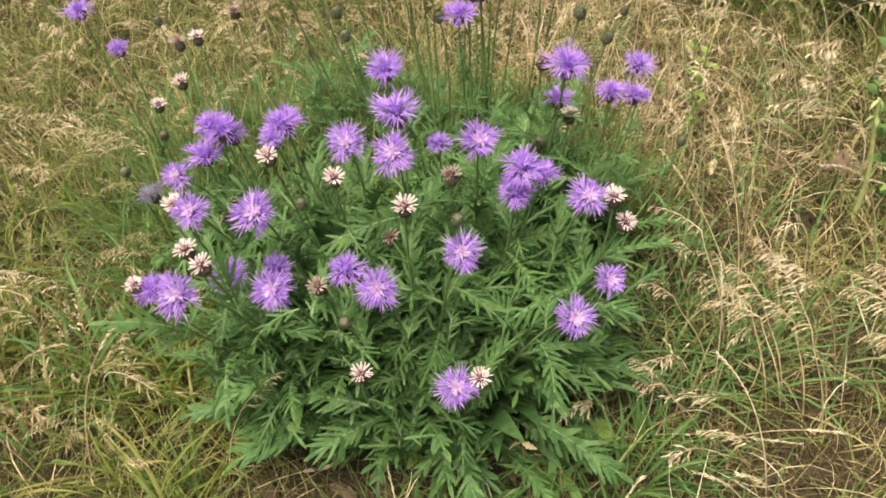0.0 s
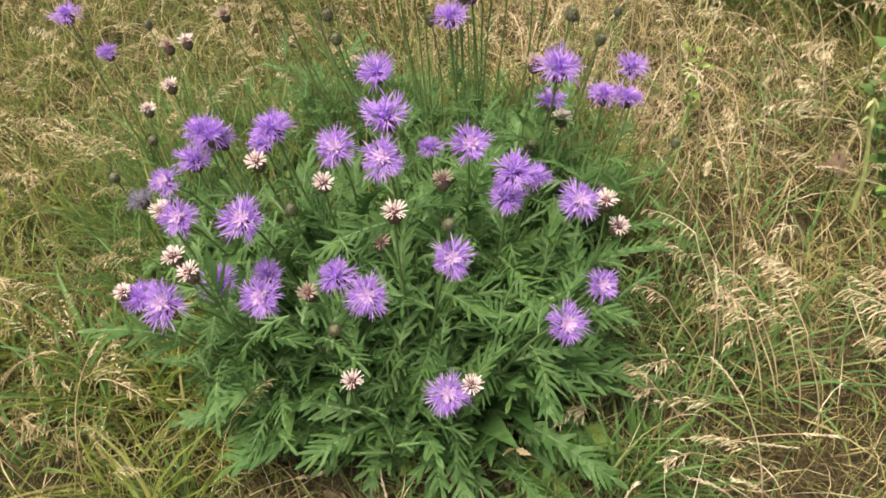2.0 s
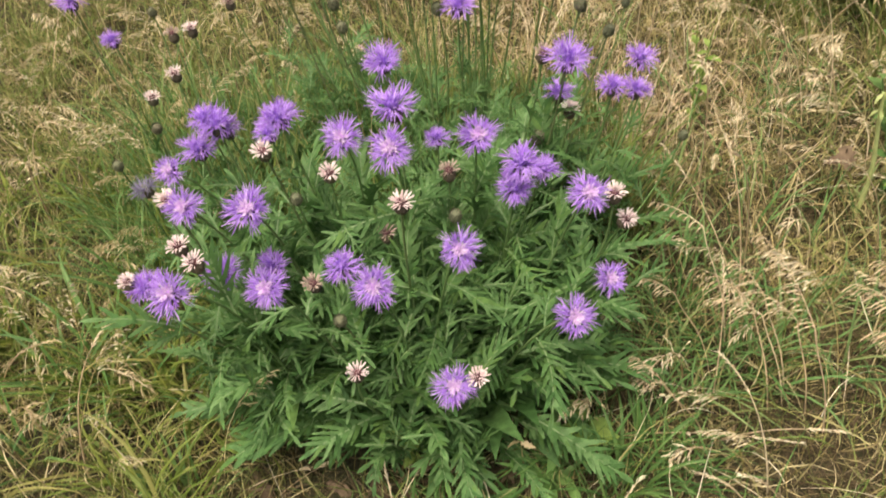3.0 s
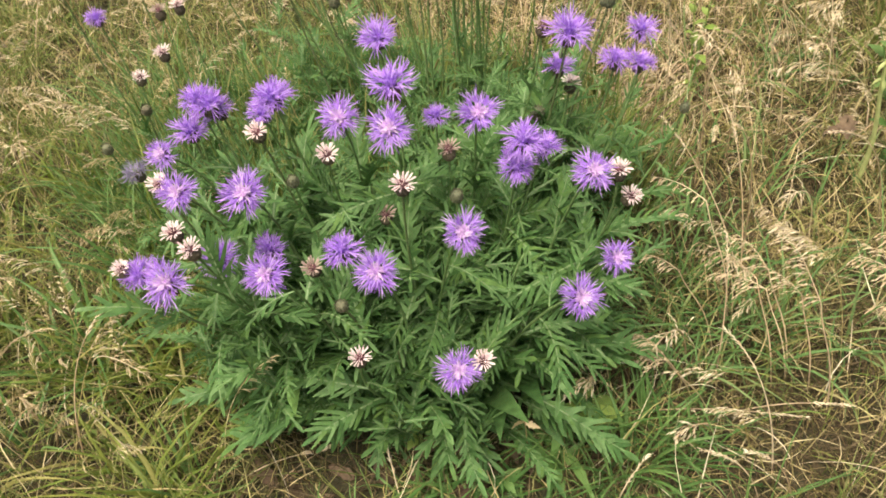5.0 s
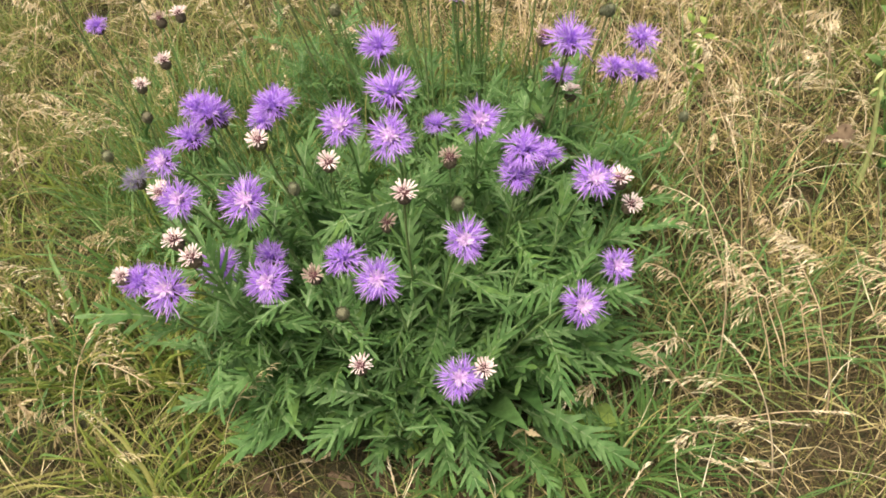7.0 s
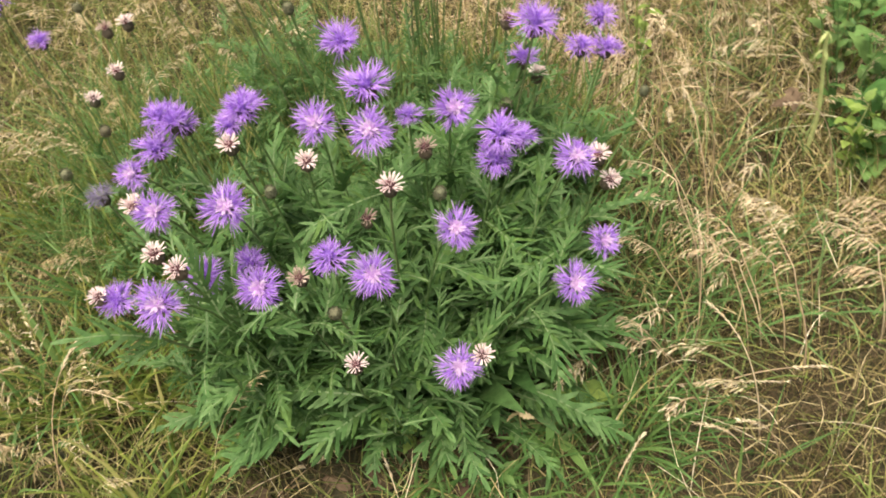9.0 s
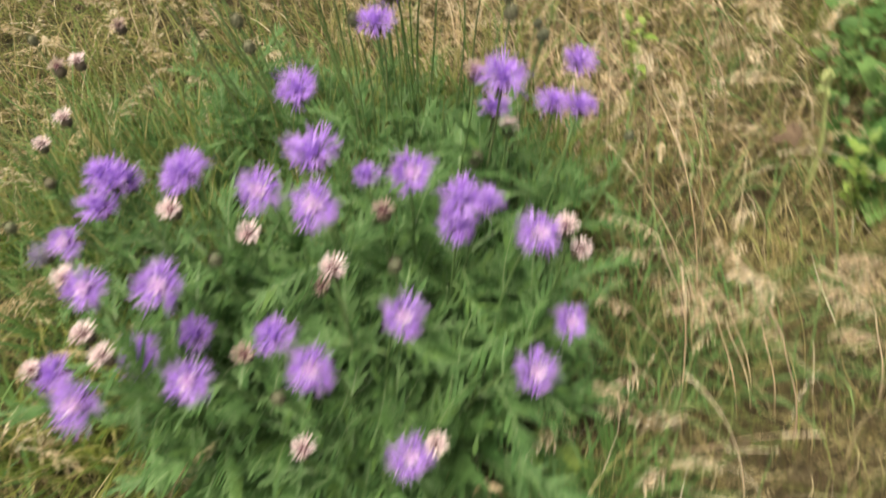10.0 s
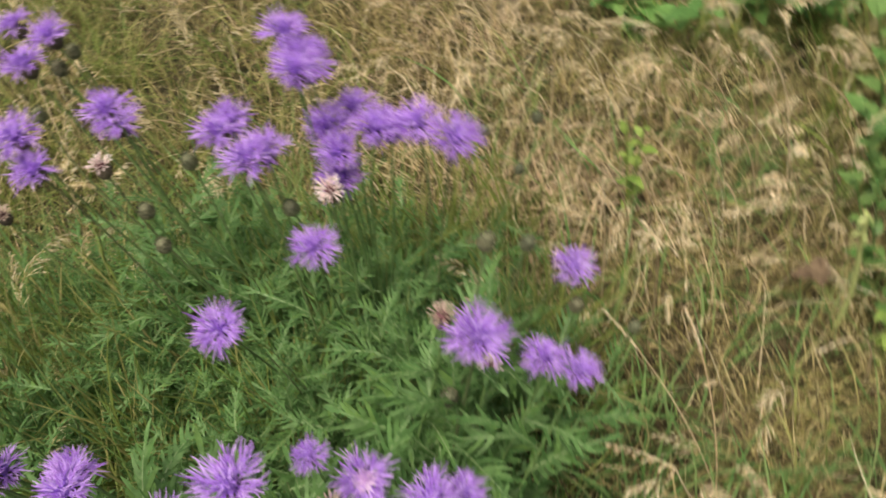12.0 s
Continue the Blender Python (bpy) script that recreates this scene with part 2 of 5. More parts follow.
# ---- grass ----
def blades(name, spots, length, width, lean, bend, material, seed, label, lift=0.0, folded=True, segs=5, toward=None, curl=0.7):
    """One mesh of many grass blades. spots: function(rng) giving arrays x, y; length, width, lean, bend: ranges."""
    rng = np.random.default_rng(seed)
    x, y = spots(rng)
    n = len(x)
    z = np.array([land(a, b) for a, b in zip(x, y)]) + (lift * rng.random(n) if lift else -0.004)
    ln = rng.uniform(*length, n) * rng.uniform(0.75, 1.0, n)
    w = rng.uniform(*width, n)
    az = rng.uniform(0, 2 * np.pi, n) if toward is None else rng.normal(toward[0], toward[1], n)
    th = np.radians(rng.uniform(*lean, n))
    k = np.radians(rng.uniform(*bend, n))
    twist = rng.uniform(-0.9, 0.9, n)
    side = rng.normal(0, curl, n)
    pos = np.stack([x, y, z], 1)
    rows = []
    per = 3 if folded else 2
    for i in range(segs + 1):
        s = i / segs
        a = az + side * s
        t = th + k * s
        d = np.stack([np.sin(t) * np.cos(a), np.sin(t) * np.sin(a), np.cos(t)], 1)
        flat = np.stack([-np.sin(a), np.cos(a), np.zeros(n)], 1)
        nor = np.cross(flat, d)
        q = twist * (0.4 + s)
        across = flat * np.cos(q)[:, None] + nor * np.sin(q)[:, None]
        up = np.cross(across, d)
        ww = (w * (0.75 + 0.25 * min(1, s * 4)) * (1 - max(0, s - 0.35) / 0.65) ** 0.8)[:, None]
        if folded:
            rows += [pos - across * ww / 2, pos - up * ww * 0.22, pos + across * ww / 2]
        else:
            rows += [pos - across * ww / 2, pos + across * ww / 2]
        pos = pos + d * (ln / segs)[:, None]
        floor = pos[:, 2] < 0.008
        pos[floor, 2] = 0.008 + 0.012 * rng.random(int(floor.sum()))
    verts = np.stack(rows, 1).reshape(-1, 3)
    ring = per * (segs + 1)
    cells = []
    for i in range(segs):
        for j in range(per - 1):
            a = per * i + j
            cells.append((a, a + 1, a + per + 1, a + per))
    quads = (np.arange(n)[:, None, None] * ring + np.array(cells)[None]).reshape(-1, 4)
    me = bpy.data.meshes.new(name)
    me.vertices.add(len(verts))
    me.vertices.foreach_set("co", verts.astype(np.float32).ravel())
    me.loops.add(quads.size)
    me.loops.foreach_set("vertex_index", quads.ravel().astype(np.int32))
    me.polygons.add(len(quads))
    me.polygons.foreach_set("loop_start", np.arange(0, quads.size, 4, dtype=np.int32))
    me.polygons.foreach_set("use_smooth", np.ones(len(quads), dtype=bool))
    me.materials.append(material)
    me.update(calc_edges=True)
    return tagged(new(name, me), label, "grass", kind="stuff")


def clump_hole(x, y):
    """How much of the grass is kept out by the knapweed's own foot."""
    a = ((x - 0.05) / 0.33) ** 2 + ((y + 0.10) / 0.24) ** 2
    b = ((x - 0.15) / 0.24) ** 2 + ((y - 0.24) / 0.17) ** 2
    bare = ((x + 0.10) / 0.15) ** 2 + ((y + 0.37) / 0.05) ** 2
    bare2 = ((x - 0.13) / 0.12) ** 2 + ((y + 0.38) / 0.04) ** 2
    return np.minimum(np.minimum(a, b), np.minimum(bare, bare2))


def scatter(n, x0, x1, y0, y1, density=None, clump=0.0, keep_out=0.0):
    def go(rng):
        x, y = rng.uniform(x0, x1, n), rng.uniform(y0, y1, n)
        if clump:
            cx, cy = rng.uniform(x0, x1, int(n * clump) + 1), rng.uniform(y0, y1, int(n * clump) + 1)
            pick = rng.integers(0, len(cx), n)
            x, y = cx[pick] + rng.normal(0, 0.018, n), cy[pick] + rng.normal(0, 0.018, n)
        keep = np.ones(n, bool)
        if density is not None:
            keep &= rng.random(n) < density(x, y)
        if keep_out:
            keep &= clump_hole(x, y) > keep_out * rng.uniform(0.6, 1.1, n)
        return x[keep], y[keep]
    return go


def patchy(x, y, scale=3.0, shift=0.0):
    return np.array([0.5 + 0.9 * noise.noise((a * scale + shift, b * scale, shift)) for a, b in zip(x, y)]).clip(0, 1)


def soft(v, a, b):
    return ((v - a) / (b - a)).clip(0, 1)


def behind(x, y):
    """1 among the green growth behind the knapweed, 0 away from it."""
    return np.exp(-((x + 0.06) / 0.40) ** 2 - ((y - 0.46) / 0.32) ** 2)


def green_share(x, y):
    left = 1 - soft(x, -0.15, 0.5)
    back = soft(y - 0.35 * (1.6 - x), 0.25, 0.7) * soft(x, 0.7, 1.1)
    tan = np.exp(-((x - 0.52) / 0.36) ** 2 - ((y - 0.62) / 0.42) ** 2)
    return np.maximum(np.maximum(0.17 + (0.46 + 0.26 * soft(y, 0.25, 0.6)) * left, back), 0.95 * behind(x, y)) * (0.45 + 0.8 * patchy(x, y, 4.0)) * (1 - 0.75 * tan)


def straw_share(x, y):
    right = soft(x, -0.3, 0.4)
    return (0.66 + 0.34 * right) * (1 - 0.4 * soft(-y, 0.1, 0.35) - 0.25 * soft(-y, 0.05, 0.3) * soft(x, 0.5, 0.8)) * (0.5 + 0.7 * patchy(x, y, 3.0, 7.0)) * (1 - 0.65 * behind(x, y)) * (1 - 0.3 * soft(y, 0.1, 0.5) * soft(0.15 - x, 0.0, 0.3))


NEAR = (-1.75, 2.15, -1.15, 2.4)


def inside(x, y):
    """1 in the dense meadow round the flowers, fading unevenly to 0 at its border."""
    edge = np.minimum(np.minimum(x + 1.75, 2.15 - x), np.minimum(y + 1.15, 2.4 - y))
    return soft(edge + 0.5 * (patchy(x, y, 2.5, 9.0) - 0.5), 0.05, 0.5)


def outside(x, y):
    return 1 - inside(x, y)


def also_inside(share):
    return lambda x, y: share(x, y) * inside(x, y)


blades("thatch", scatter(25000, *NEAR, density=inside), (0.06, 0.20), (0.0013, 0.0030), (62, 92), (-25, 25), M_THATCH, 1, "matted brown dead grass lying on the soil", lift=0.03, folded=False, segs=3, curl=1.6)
blades("dry_grass", scatter(84000, *NEAR, density=also_inside(straw_share), clump=0.10, keep_out=0.9), (0.06, 0.19), (0.0012, 0.0030), (0, 65), (10, 150), M_STRAW, 2, "straw-coloured dry meadow grass, bent and tangled", curl=1.6, folded=False)
blades("fallen_straw", scatter(1300, *NEAR, density=also_inside(straw_share), keep_out=0.8), (0.12, 0.34), (0.0011, 0.0020), (25, 75), (0, 95), M_SEED, 6, "long pale straws lying over the grass", lift=0.05, curl=0.9)
blades("green_grass", scatter(67000, *NEAR, density=also_inside(green_share), clump=0.05, keep_out=0.85), (0.08, 0.26), (0.0014, 0.0038), (3, 55), (15, 130), M_GREEN, 3, "yellow-green meadow grass with arching blades", folded=False)
blades("short_grass", scatter(56000, *NEAR, density=inside, clump=0.12, keep_out=0.8), (0.05, 0.14), (0.0012, 0.0027), (10, 75), (10, 70), M_OLIVE, 10, "short olive-brown grass, dense and tangled", folded=False, segs=2)
blades("hairy_thatch", scatter(26000, 0.28, 1.35, -0.52, 0.65, density=lambda x, y: 0.35 + 0.65 * patchy(x, y, 5.0, 44.0), keep_out=0.95), (0.03, 0.09), (0.0008, 0.0017), (15, 90), (40, 200), M_HAIR, 45, "fine curled dead grass matted over the soil", lift=0.02, folded=False, segs=4, curl=2.0)
blades("verge_grass", scatter(700, 0.24, 0.56, -0.50, 0.20, density=lambda x, y: 1 - 0.8 * soft(x, 0.40, 0.62), clump=0.06, keep_out=0.95), (0.10, 0.24), (0.0022, 0.0052), (10, 55), (10, 80), M_VERGE, 11, "fresh green grass beside the knapweed")
blades("bleached_straw", scatter(14500, -0.9, 1.2, 0.22, 1.6, density=lambda x, y: patchy(x, y, 3.0, 4.0) * (0.22 - 0.2 * behind(x, y) + 0.95 * np.exp(-((x - 0.54) / 0.36) ** 2 - ((y - 0.60) / 0.42) ** 2)), clump=0.08), (0.10, 0.26), (0.0011, 0.0027), (10, 70), (10, 130), M_BLEACHED, 9, "pale bleached straw in bunches behind the knapweed", curl=1.1)
blades("tall_grass", scatter(3200, -0.40, 0.50, 0.10, 0.50, density=lambda x, y: patchy(x, y, 5.0, 2.0), clump=0.12), (0.22, 0.42), (0.003, 0.006), (0, 22), (5, 60), M_GREEN, 8, "taller green grass growing through the knapweed")
blades("edge_grass", scatter(1500, 0.86, 1.5, -0.25, 0.95, density=lambda x, y: patchy(x, y, 5.0, 3.0) * soft(x, 0.86, 1.1), clump=0.06), (0.12, 0.32), (0.003, 0.008), (0, 25), (5, 80), M_GREEN, 14, "fresh green grass along the meadow's edge")
blades("fine_grass", scatter(8500, -0.55, 0.50, 0.12, 0.85, density=lambda x, y: patchy(x, y, 4.0, 6.0) * soft(0.75 - y, 0.0, 0.3) * soft(0.62 - x - 0.5 * y, 0.0, 0.25), clump=0.10), (0.18, 0.38), (0.0020, 0.0042), (0, 32), (5, 100), M_MEADOW, 15, "fine upright green grass behind the knapweed", folded=False)
blades("arching_grass", scatter(2400, -1.1, -0.22, -0.36, 0.45, density=lambda x, y: patchy(x, y, 4.5, 16.0), clump=0.05, keep_out=1.0), (0.14, 0.30), (0.0038, 0.0078), (5, 50), (30, 130), M_LUSH, 17, "broad yellow-green grass blades arching over")
blades("foot_grass", scatter(650, -0.05, 0.42, -0.50, -0.36, density=lambda x, y: patchy(x, y, 9.0, 18.0), clump=0.12), (0.07, 0.17), (0.003, 0.0075), (10, 65), (20, 110), M_VERGE, 18, "short green blades at the knapweed's foot")
blades("olive_grass", scatter(2200, 0.42, 1.25, -0.30, 0.9, density=lambda x, y: patchy(x, y, 5.0, 26.0) * (0.35 + 0.65 * soft(0.25 - y, 0.0, 0.25) * soft(1.1 - x, 0.0, 0.2)), clump=0.06, keep_out=1.0), (0.12, 0.28), (0.003, 0.0058), (5, 55), (30, 140), M_MEADOW, 27, "soft olive-green blades arching through dry grass", curl=0.9)
OUTER = (-4.5, 4.5, -4, 5.5)


def further(x, y):
    """The meadow beyond, thinning out unevenly with distance."""
    far = np.hypot(x, y - 0.7)
    return outside(x, y) * (1 - soft(far + 1.6 * (patchy(x, y, 1.2, 31.0) - 0.5), 3.0, 4.6))


blades("outer_grass", scatter(48000, *OUTER, density=further), (0.12, 0.34), (0.005, 0.012), (10, 60), (10, 90), M_GREEN, 4, "meadow grass further off", folded=False, segs=2)
blades("outer_straw", scatter(44000, *OUTER, density=further), (0.12, 0.36), (0.004, 0.009), (10, 70), (10, 90), M_STRAW, 5, "dry meadow grass further off", folded=False, segs=2)

WIDE = (-11, 11, -10.5, 11.5)


def rim(x, y):
    """The open meadow round about, starting where the denser grass thins out and fading unevenly far off."""
    far = np.hypot(x, y - 0.7) + 1.6 * (patchy(x, y, 1.2, 31.0) - 0.5)
    return soft(far, 3.0, 4.4) * (1 - soft(far + 2.0 * (patchy(x, y, 0.5, 3.0) - 0.5), 7.5, 11.0))


blades("far_grass", scatter(38000, *WIDE, density=rim, clump=0.3), (0.20, 0.45), (0.012, 0.026), (10, 60), (10, 90), M_GREEN, 41, "open meadow grass in the distance", folded=False, segs=2)
blades("far_straw", scatter(38000, *WIDE, density=rim, clump=0.3), (0.20, 0.45), (0.010, 0.022), (10, 70), (10, 90), M_STRAW, 42, "dry open meadow grass in the distance", folded=False, segs=2)


# ---- knapweed pieces ----
def floret(s, r, a, ln, el0, el1, foot):
    """A narrow tube split into strap-shaped lobes."""
    out = Vector((math.cos(a), math.sin(a), 0))
    side = Vector((-math.sin(a), math.cos(a), 0))
    p = out * foot + Vector((0, 0, -0.001))
    pts = [p.copy()]
    for i in range(3):
        el = el0 + (el1 - el0) * i / 2
        p = p + (out * math.cos(el) + Vector((0, 0, math.sin(el)))) * ln * 0.15
        pts.append(p.copy())
    s.strip(pts, [0.0008, 0.0009, 0.0011, 0.0017], side)
    lobes = r.choice((4, 5, 5, 6))
    for k in range(lobes):
        u = (k - (lobes - 1) / 2) / (lobes / 2)
        yaw = u * 0.7 + r.uniform(-0.15, 0.15)
        el = el1 + r.uniform(-0.4, 0.4)
        d = (out * math.cos(yaw) + side * math.sin(yaw)) * math.cos(el) + Vector((0, 0, math.sin(el)))
        ac = (side * math.cos(yaw) - out * math.sin(yaw)).normalized()
        q = r.uniform(-0.9, 0.9)
        ac = (ac * math.cos(q) + d.cross(ac) * math.sin(q)).normalized()
        l2 = ln * r.uniform(0.42, 0.68)
        b = p + side * u * 0.0007
        curl = Vector((r.uniform(-0.15, 0.15), r.uniform(-0.15, 0.15), r.uniform(-0.25, 0.3)))
        s.strip([b, b + d * l2 * 0.5, b + (d + curl * 0.7) * l2], [0.0009, 0.0014, 0.0004], ac)


def ray_mesh(seed, count=24, reach=0.026, rise=0.5):
    """Ring of long purple florets."""
    r = random.Random(seed)
    s = Shape()
    for n in range(count):
        a = 2 * math.pi * n / count + r.uniform(-0.2, 0.2)
        floret(s, r, a, reach * r.uniform(0.72, 1.14), r.uniform(0.7, 1.1) * (0.6 + rise), r.uniform(-0.4, 0.5) + 0.2 * rise, r.uniform(0.003, 0.006))
    for n in range(13):
        floret(s, r, n * 0.48 + r.uniform(-0.2, 0.2), reach * r.uniform(0.66, 0.88), r.uniform(0.9, 1.3), r.uniform(0.25, 0.9), 0.003)
    return s.mesh("ray_florets", M_RAY)


def disc_mesh(seed, reach=0.026):
    """The paler florets in the middle, upright and shaggy."""
    r = random.Random(seed)
    s = Shape()
    for n in range(9):
        floret(s, r, n * 0.70 + r.uniform(-0.3, 0.3), reach * r.uniform(0.42, 0.60), r.uniform(1.15, 1.5), r.uniform(0.6, 1.3), 0.002)
    for n in range(11):
        a = n * 0.571 + r.uniform(-0.2, 0.2)
        out = Vector((math.cos(a), math.sin(a), 0))
        e = r.uniform(0.35, 0.95)
        tip = (out * math.cos(e) + Vector((0, 0, math.sin(e)))) * r.uniform(0.011, 0.016) + Vector((0, 0, 0.005))
        s.strip([Vector((0, 0, 0.004)), tip * 0.55 + Vector((0, 0, 0.003)), tip], [0.0014, 0.0018, 0.0006], Vector((-out.y, out.x, 0)))
    s.globe((0, 0, 0.0085), 0.0055, 0.010, 5, 9, 0.08)
    for n in range(60):
        q = math.sqrt((n + 0.5) / 60)
        a = n * 2.39996
        out = Vector((math.cos(a), math.sin(a), 0))
        side = Vector((-math.sin(a), math.cos(a), 0))
        b = out * q * 0.0045
        tip = out * 0.0098 * q * r.uniform(0.65, 1.2) + Vector((0, 0, 0.0130 * (1.1 - 0.35 * q) * r.uniform(0.75, 1.15)))
        tip += Vector((r.uniform(-1, 1), r.uniform(-1, 1), 0)) * 0.001
        s.strip([b, (b + tip) / 2, tip], [0.0012, 0.0019, 0.0011], side)
    return s.mesh("flower_centre", M_DISC)


def cup_mesh(material=None, r=0.0092, h=0.019):
    s = Shape()
    s.globe((0, 0, 0.001), r, h, 8, 12, 0.05)
    return s.mesh("involucre", material or M_CUP, False)


def spent_mesh(seed):
    """Blunt papery bracts standing like a brush after the florets have gone."""
    r = random.Random(seed)
    s = Shape()
    for tier, (count, el, ln) in enumerate(((18, 0.40, 0.0112), (16, 0.72, 0.0122), (12, 1.05, 0.0122), (7, 1.38, 0.0118))):
        for n in range(count):
            if r.random() < 0.08:
                continue
            a = 2 * math.pi * (n + 0.37 * tier) / count + r.uniform(-0.16, 0.16)
            out = Vector((math.cos(a), math.sin(a), 0))
            side = Vector((-math.sin(a), math.cos(a), 0))
            e = el + r.uniform(-0.22, 0.22)
            l2 = ln * r.uniform(0.75, 1.15)
            d = out * math.cos(e) + Vector((0, 0, math.sin(e)))
            b = out * (0.0048 - 0.0012 * tier) + Vector((0, 0, -0.002))
            up = d.cross(side)
            side = (side + up * r.uniform(-0.6, 0.6)).normalized()
            c = r.uniform(-0.0012, 0.0022)
            s.ribbon([b, b + d * l2 * 0.45, b + d * l2 * 0.85 - up * c * 0.5, b + d * l2 - up * c], [0.0009, 0.0013, 0.0019, 0.0012], side, 0.4)
    return s.mesh("bracts", M_SPENT)


def core_mesh():
    """The shaggy heart between the bracts."""
    s = Shape()
    s.globe((0, 0, 0.003), 0.0062, 0.0085, 6, 10, 0.12)
    return s.mesh("seed_heart", M_CORE, False)


def bud_mesh(seed):
    r = random.Random(seed)
    s = Shape()
    s.globe((0, 0, 0.009), 0.0085, 0.019, 7, 11, 0.02)
    for i in range(5):
        for k in range(9):
            a = 2 * math.pi * (k + 0.5 * (i % 2)) / 9
            q = math.pi * (i + 1.6) / 7.4
            out = Vector((math.cos(a), math.sin(a), 0))
            side = Vector((-math.sin(a), math.cos(a), 0))
            p = out * 0.0088 * math.sin(q) + Vector((0, 0, -0.0005 + 0.0095 * math.cos(q)))
            tip = p + (out * 0.25 * math.cos(q * 0.9) + Vector((0, 0, 0.9))) * 0.0045 * r.uniform(0.8, 1.2)
            s.ribbon([p, (p + tip) / 2 + out * 0.0008, tip], [0.003, 0.0026, 0.0004], side, 0.1)
    return s.mesh("bud", M_BUD, False)


def leaf_mesh(seed, length, pairs, lobe, width, droop, branch=0.0, wing=1.2):
    """A leaf cut nearly to the midrib into a comb of uneven lobes joined by a winged midrib. It grows along +Y, its face up along +Z; the pale midrib is the second material."""
    r = random.Random(seed)
    s, rib = Shape(), Shape()
    pts, q = [], 0.0
    p = Vector((0, 0, 0))
    steps = pairs + 4
    for i in range(steps + 1):
        pts.append(p.copy())
        ang = 0.25 - droop * i / steps
        q += r.uniform(-0.07, 0.07)
        p = p + Vector((math.sin(q) * 0.7, math.cos(ang), math.sin(ang))) * length / steps
    side = Vector((1, 0, 0))
    s.ribbon(pts, [width * (0.25 + wing * math.sin(math.pi * min(1, (i + 0.5) / steps)) * r.uniform(0.8, 1.2)) for i in range(steps + 1)], side, 0.06)
    rib.strip([v + Vector((0, 0, 0.0006)) for v in pts[:steps]], [0.0021 * (1.2 - 0.9 * i / steps) for i in range(steps)], side)
    cup = r.uniform(0.05, 0.4)
    for i in range(pairs):
        at = 1.4 + i * (steps - 2.6) / pairs
        k = int(at)
        fwd = (pts[min(k + 1, steps)] - pts[k - 1]).normalized()
        up = side.cross(fwd)
        u = (i + 1) / (pairs + 1)
        ln = lobe * (0.45 + 0.65 * math.sin(math.pi * (0.12 + 0.72 * u)))
        for e in (-1, 1):
            if r.random() < 0.08:
                continue
            b = pts[k].lerp(pts[min(k + 1, steps)], at - k) + fwd * r.uniform(-0.002, 0.002)
            l2 = ln * r.uniform(0.6, 1.15)
            yaw = 1.08 - 0.42 * u + r.uniform(-0.2, 0.2)
            d = (fwd * math.cos(yaw) + side * e * math.sin(yaw) + up * (cup + r.uniform(-0.15, 0.15))).normalized()
            ac = d.cross(up).normalized()
            ac = (ac + up * r.uniform(-0.4, 0.4)).normalized()
            bend = -up * l2 * r.uniform(0.0, 0.25) + fwd * l2 * r.uniform(0.12, 0.36)
            w = width * r.uniform(0.8, 1.1)
            s.strip([b, b + d * l2 * 0.34, b + d * l2 * 0.72 + bend * 0.5, b + d * l2 + bend], [w * 1.6, w * 1.0, w * 0.84, w * 0.3], ac)
            if r.random() < branch:
                t = b + d * l2 * 0.4
                d2 = (d * 0.8 + fwd * 0.75).normalized()
                l3 = l2 * r.uniform(0.35, 0.5)
                s.strip([t, t + d2 * l3 * 0.6, t + d2 * l3], [w * 0.6, w * 0.55, w * 0.12], d2.cross(up).normalized())
    e = pts[steps - 1]
    fwd = (pts[steps] - pts[steps - 2]).normalized()
    l2 = lobe * r.uniform(0.65, 0.95)
    s.ribbon([e, e + fwd * l2 * 0.4, e + fwd * l2 * 0.75 - Vector((0, 0, 0.05 * l2)), e + fwd * l2 - Vector((0, 0, 0.12 * l2))], [width * 0.8, width * 1.1, width * 0.9, width * 0.3], side, 0.12)
    first = len(s.f)
    base = len(s.v)
    s.v += rib.v
    s.f += [tuple(base + n for n in f) for f in rib.f]
    me = s.mesh("leaf", M_LEAF)
    me.materials.append(M_RIB)
    for p in me.polygons[first:]:
        p.material_index = 1
    return me


def ovate(length, width, seed, teeth=0.12):
    """A broad toothed leaf along +Y."""
    r = random.Random(seed)
    s = Shape()
    n = 9
    pts, ws = [], []
    for i in range(n):
        t = i / (n - 1)
        pts.append(Vector((0, length * t, 0.12 * length * math.sin(math.pi * t) - 0.15 * length * t * t)))
        ws.append(max(0.0006, width * math.sin(math.pi * min(1, t ** 0.75 * 0.97 + 0.02)) * (1 + teeth * (1 if i % 2 else -1))))
    s.ribbon(pts, ws, Vector((1, 0, 0)), 0.14)
    return s


BASAL = [leaf_mesh(40 + n, 0.135 + 0.014 * n, 9 + n % 3, 0.028, 0.0078, 0.35 + 0.14 * n, 0.35, 2.1) for n in range(6)]
STEMLEAF = [leaf_mesh(60 + n, 0.085 + 0.008 * n, 7 + n % 3, 0.025, 0.0052, 0.3 + 0.2 * n, 0.3, 1.7) for n in range(6)]
TOPLEAF = [leaf_mesh(80 + n, 0.05 + 0.006 * n, 3 + n % 3, 0.019, 0.0040, 0.3 + 0.25 * n) for n in range(5)]
FINELEAF = [leaf_mesh(90 + n, 0.08 + 0.010 * n, 6 + n % 3, 0.025, 0.0044, 0.3 + 0.25 * n, 0.2) for n in range(5)]
ENTIRE = [ovate(0.10 + 0.02 * n, 0.026 + 0.006 * n, 70 + n, 0.04).mesh("leaf", M_LEAF) for n in range(3)]
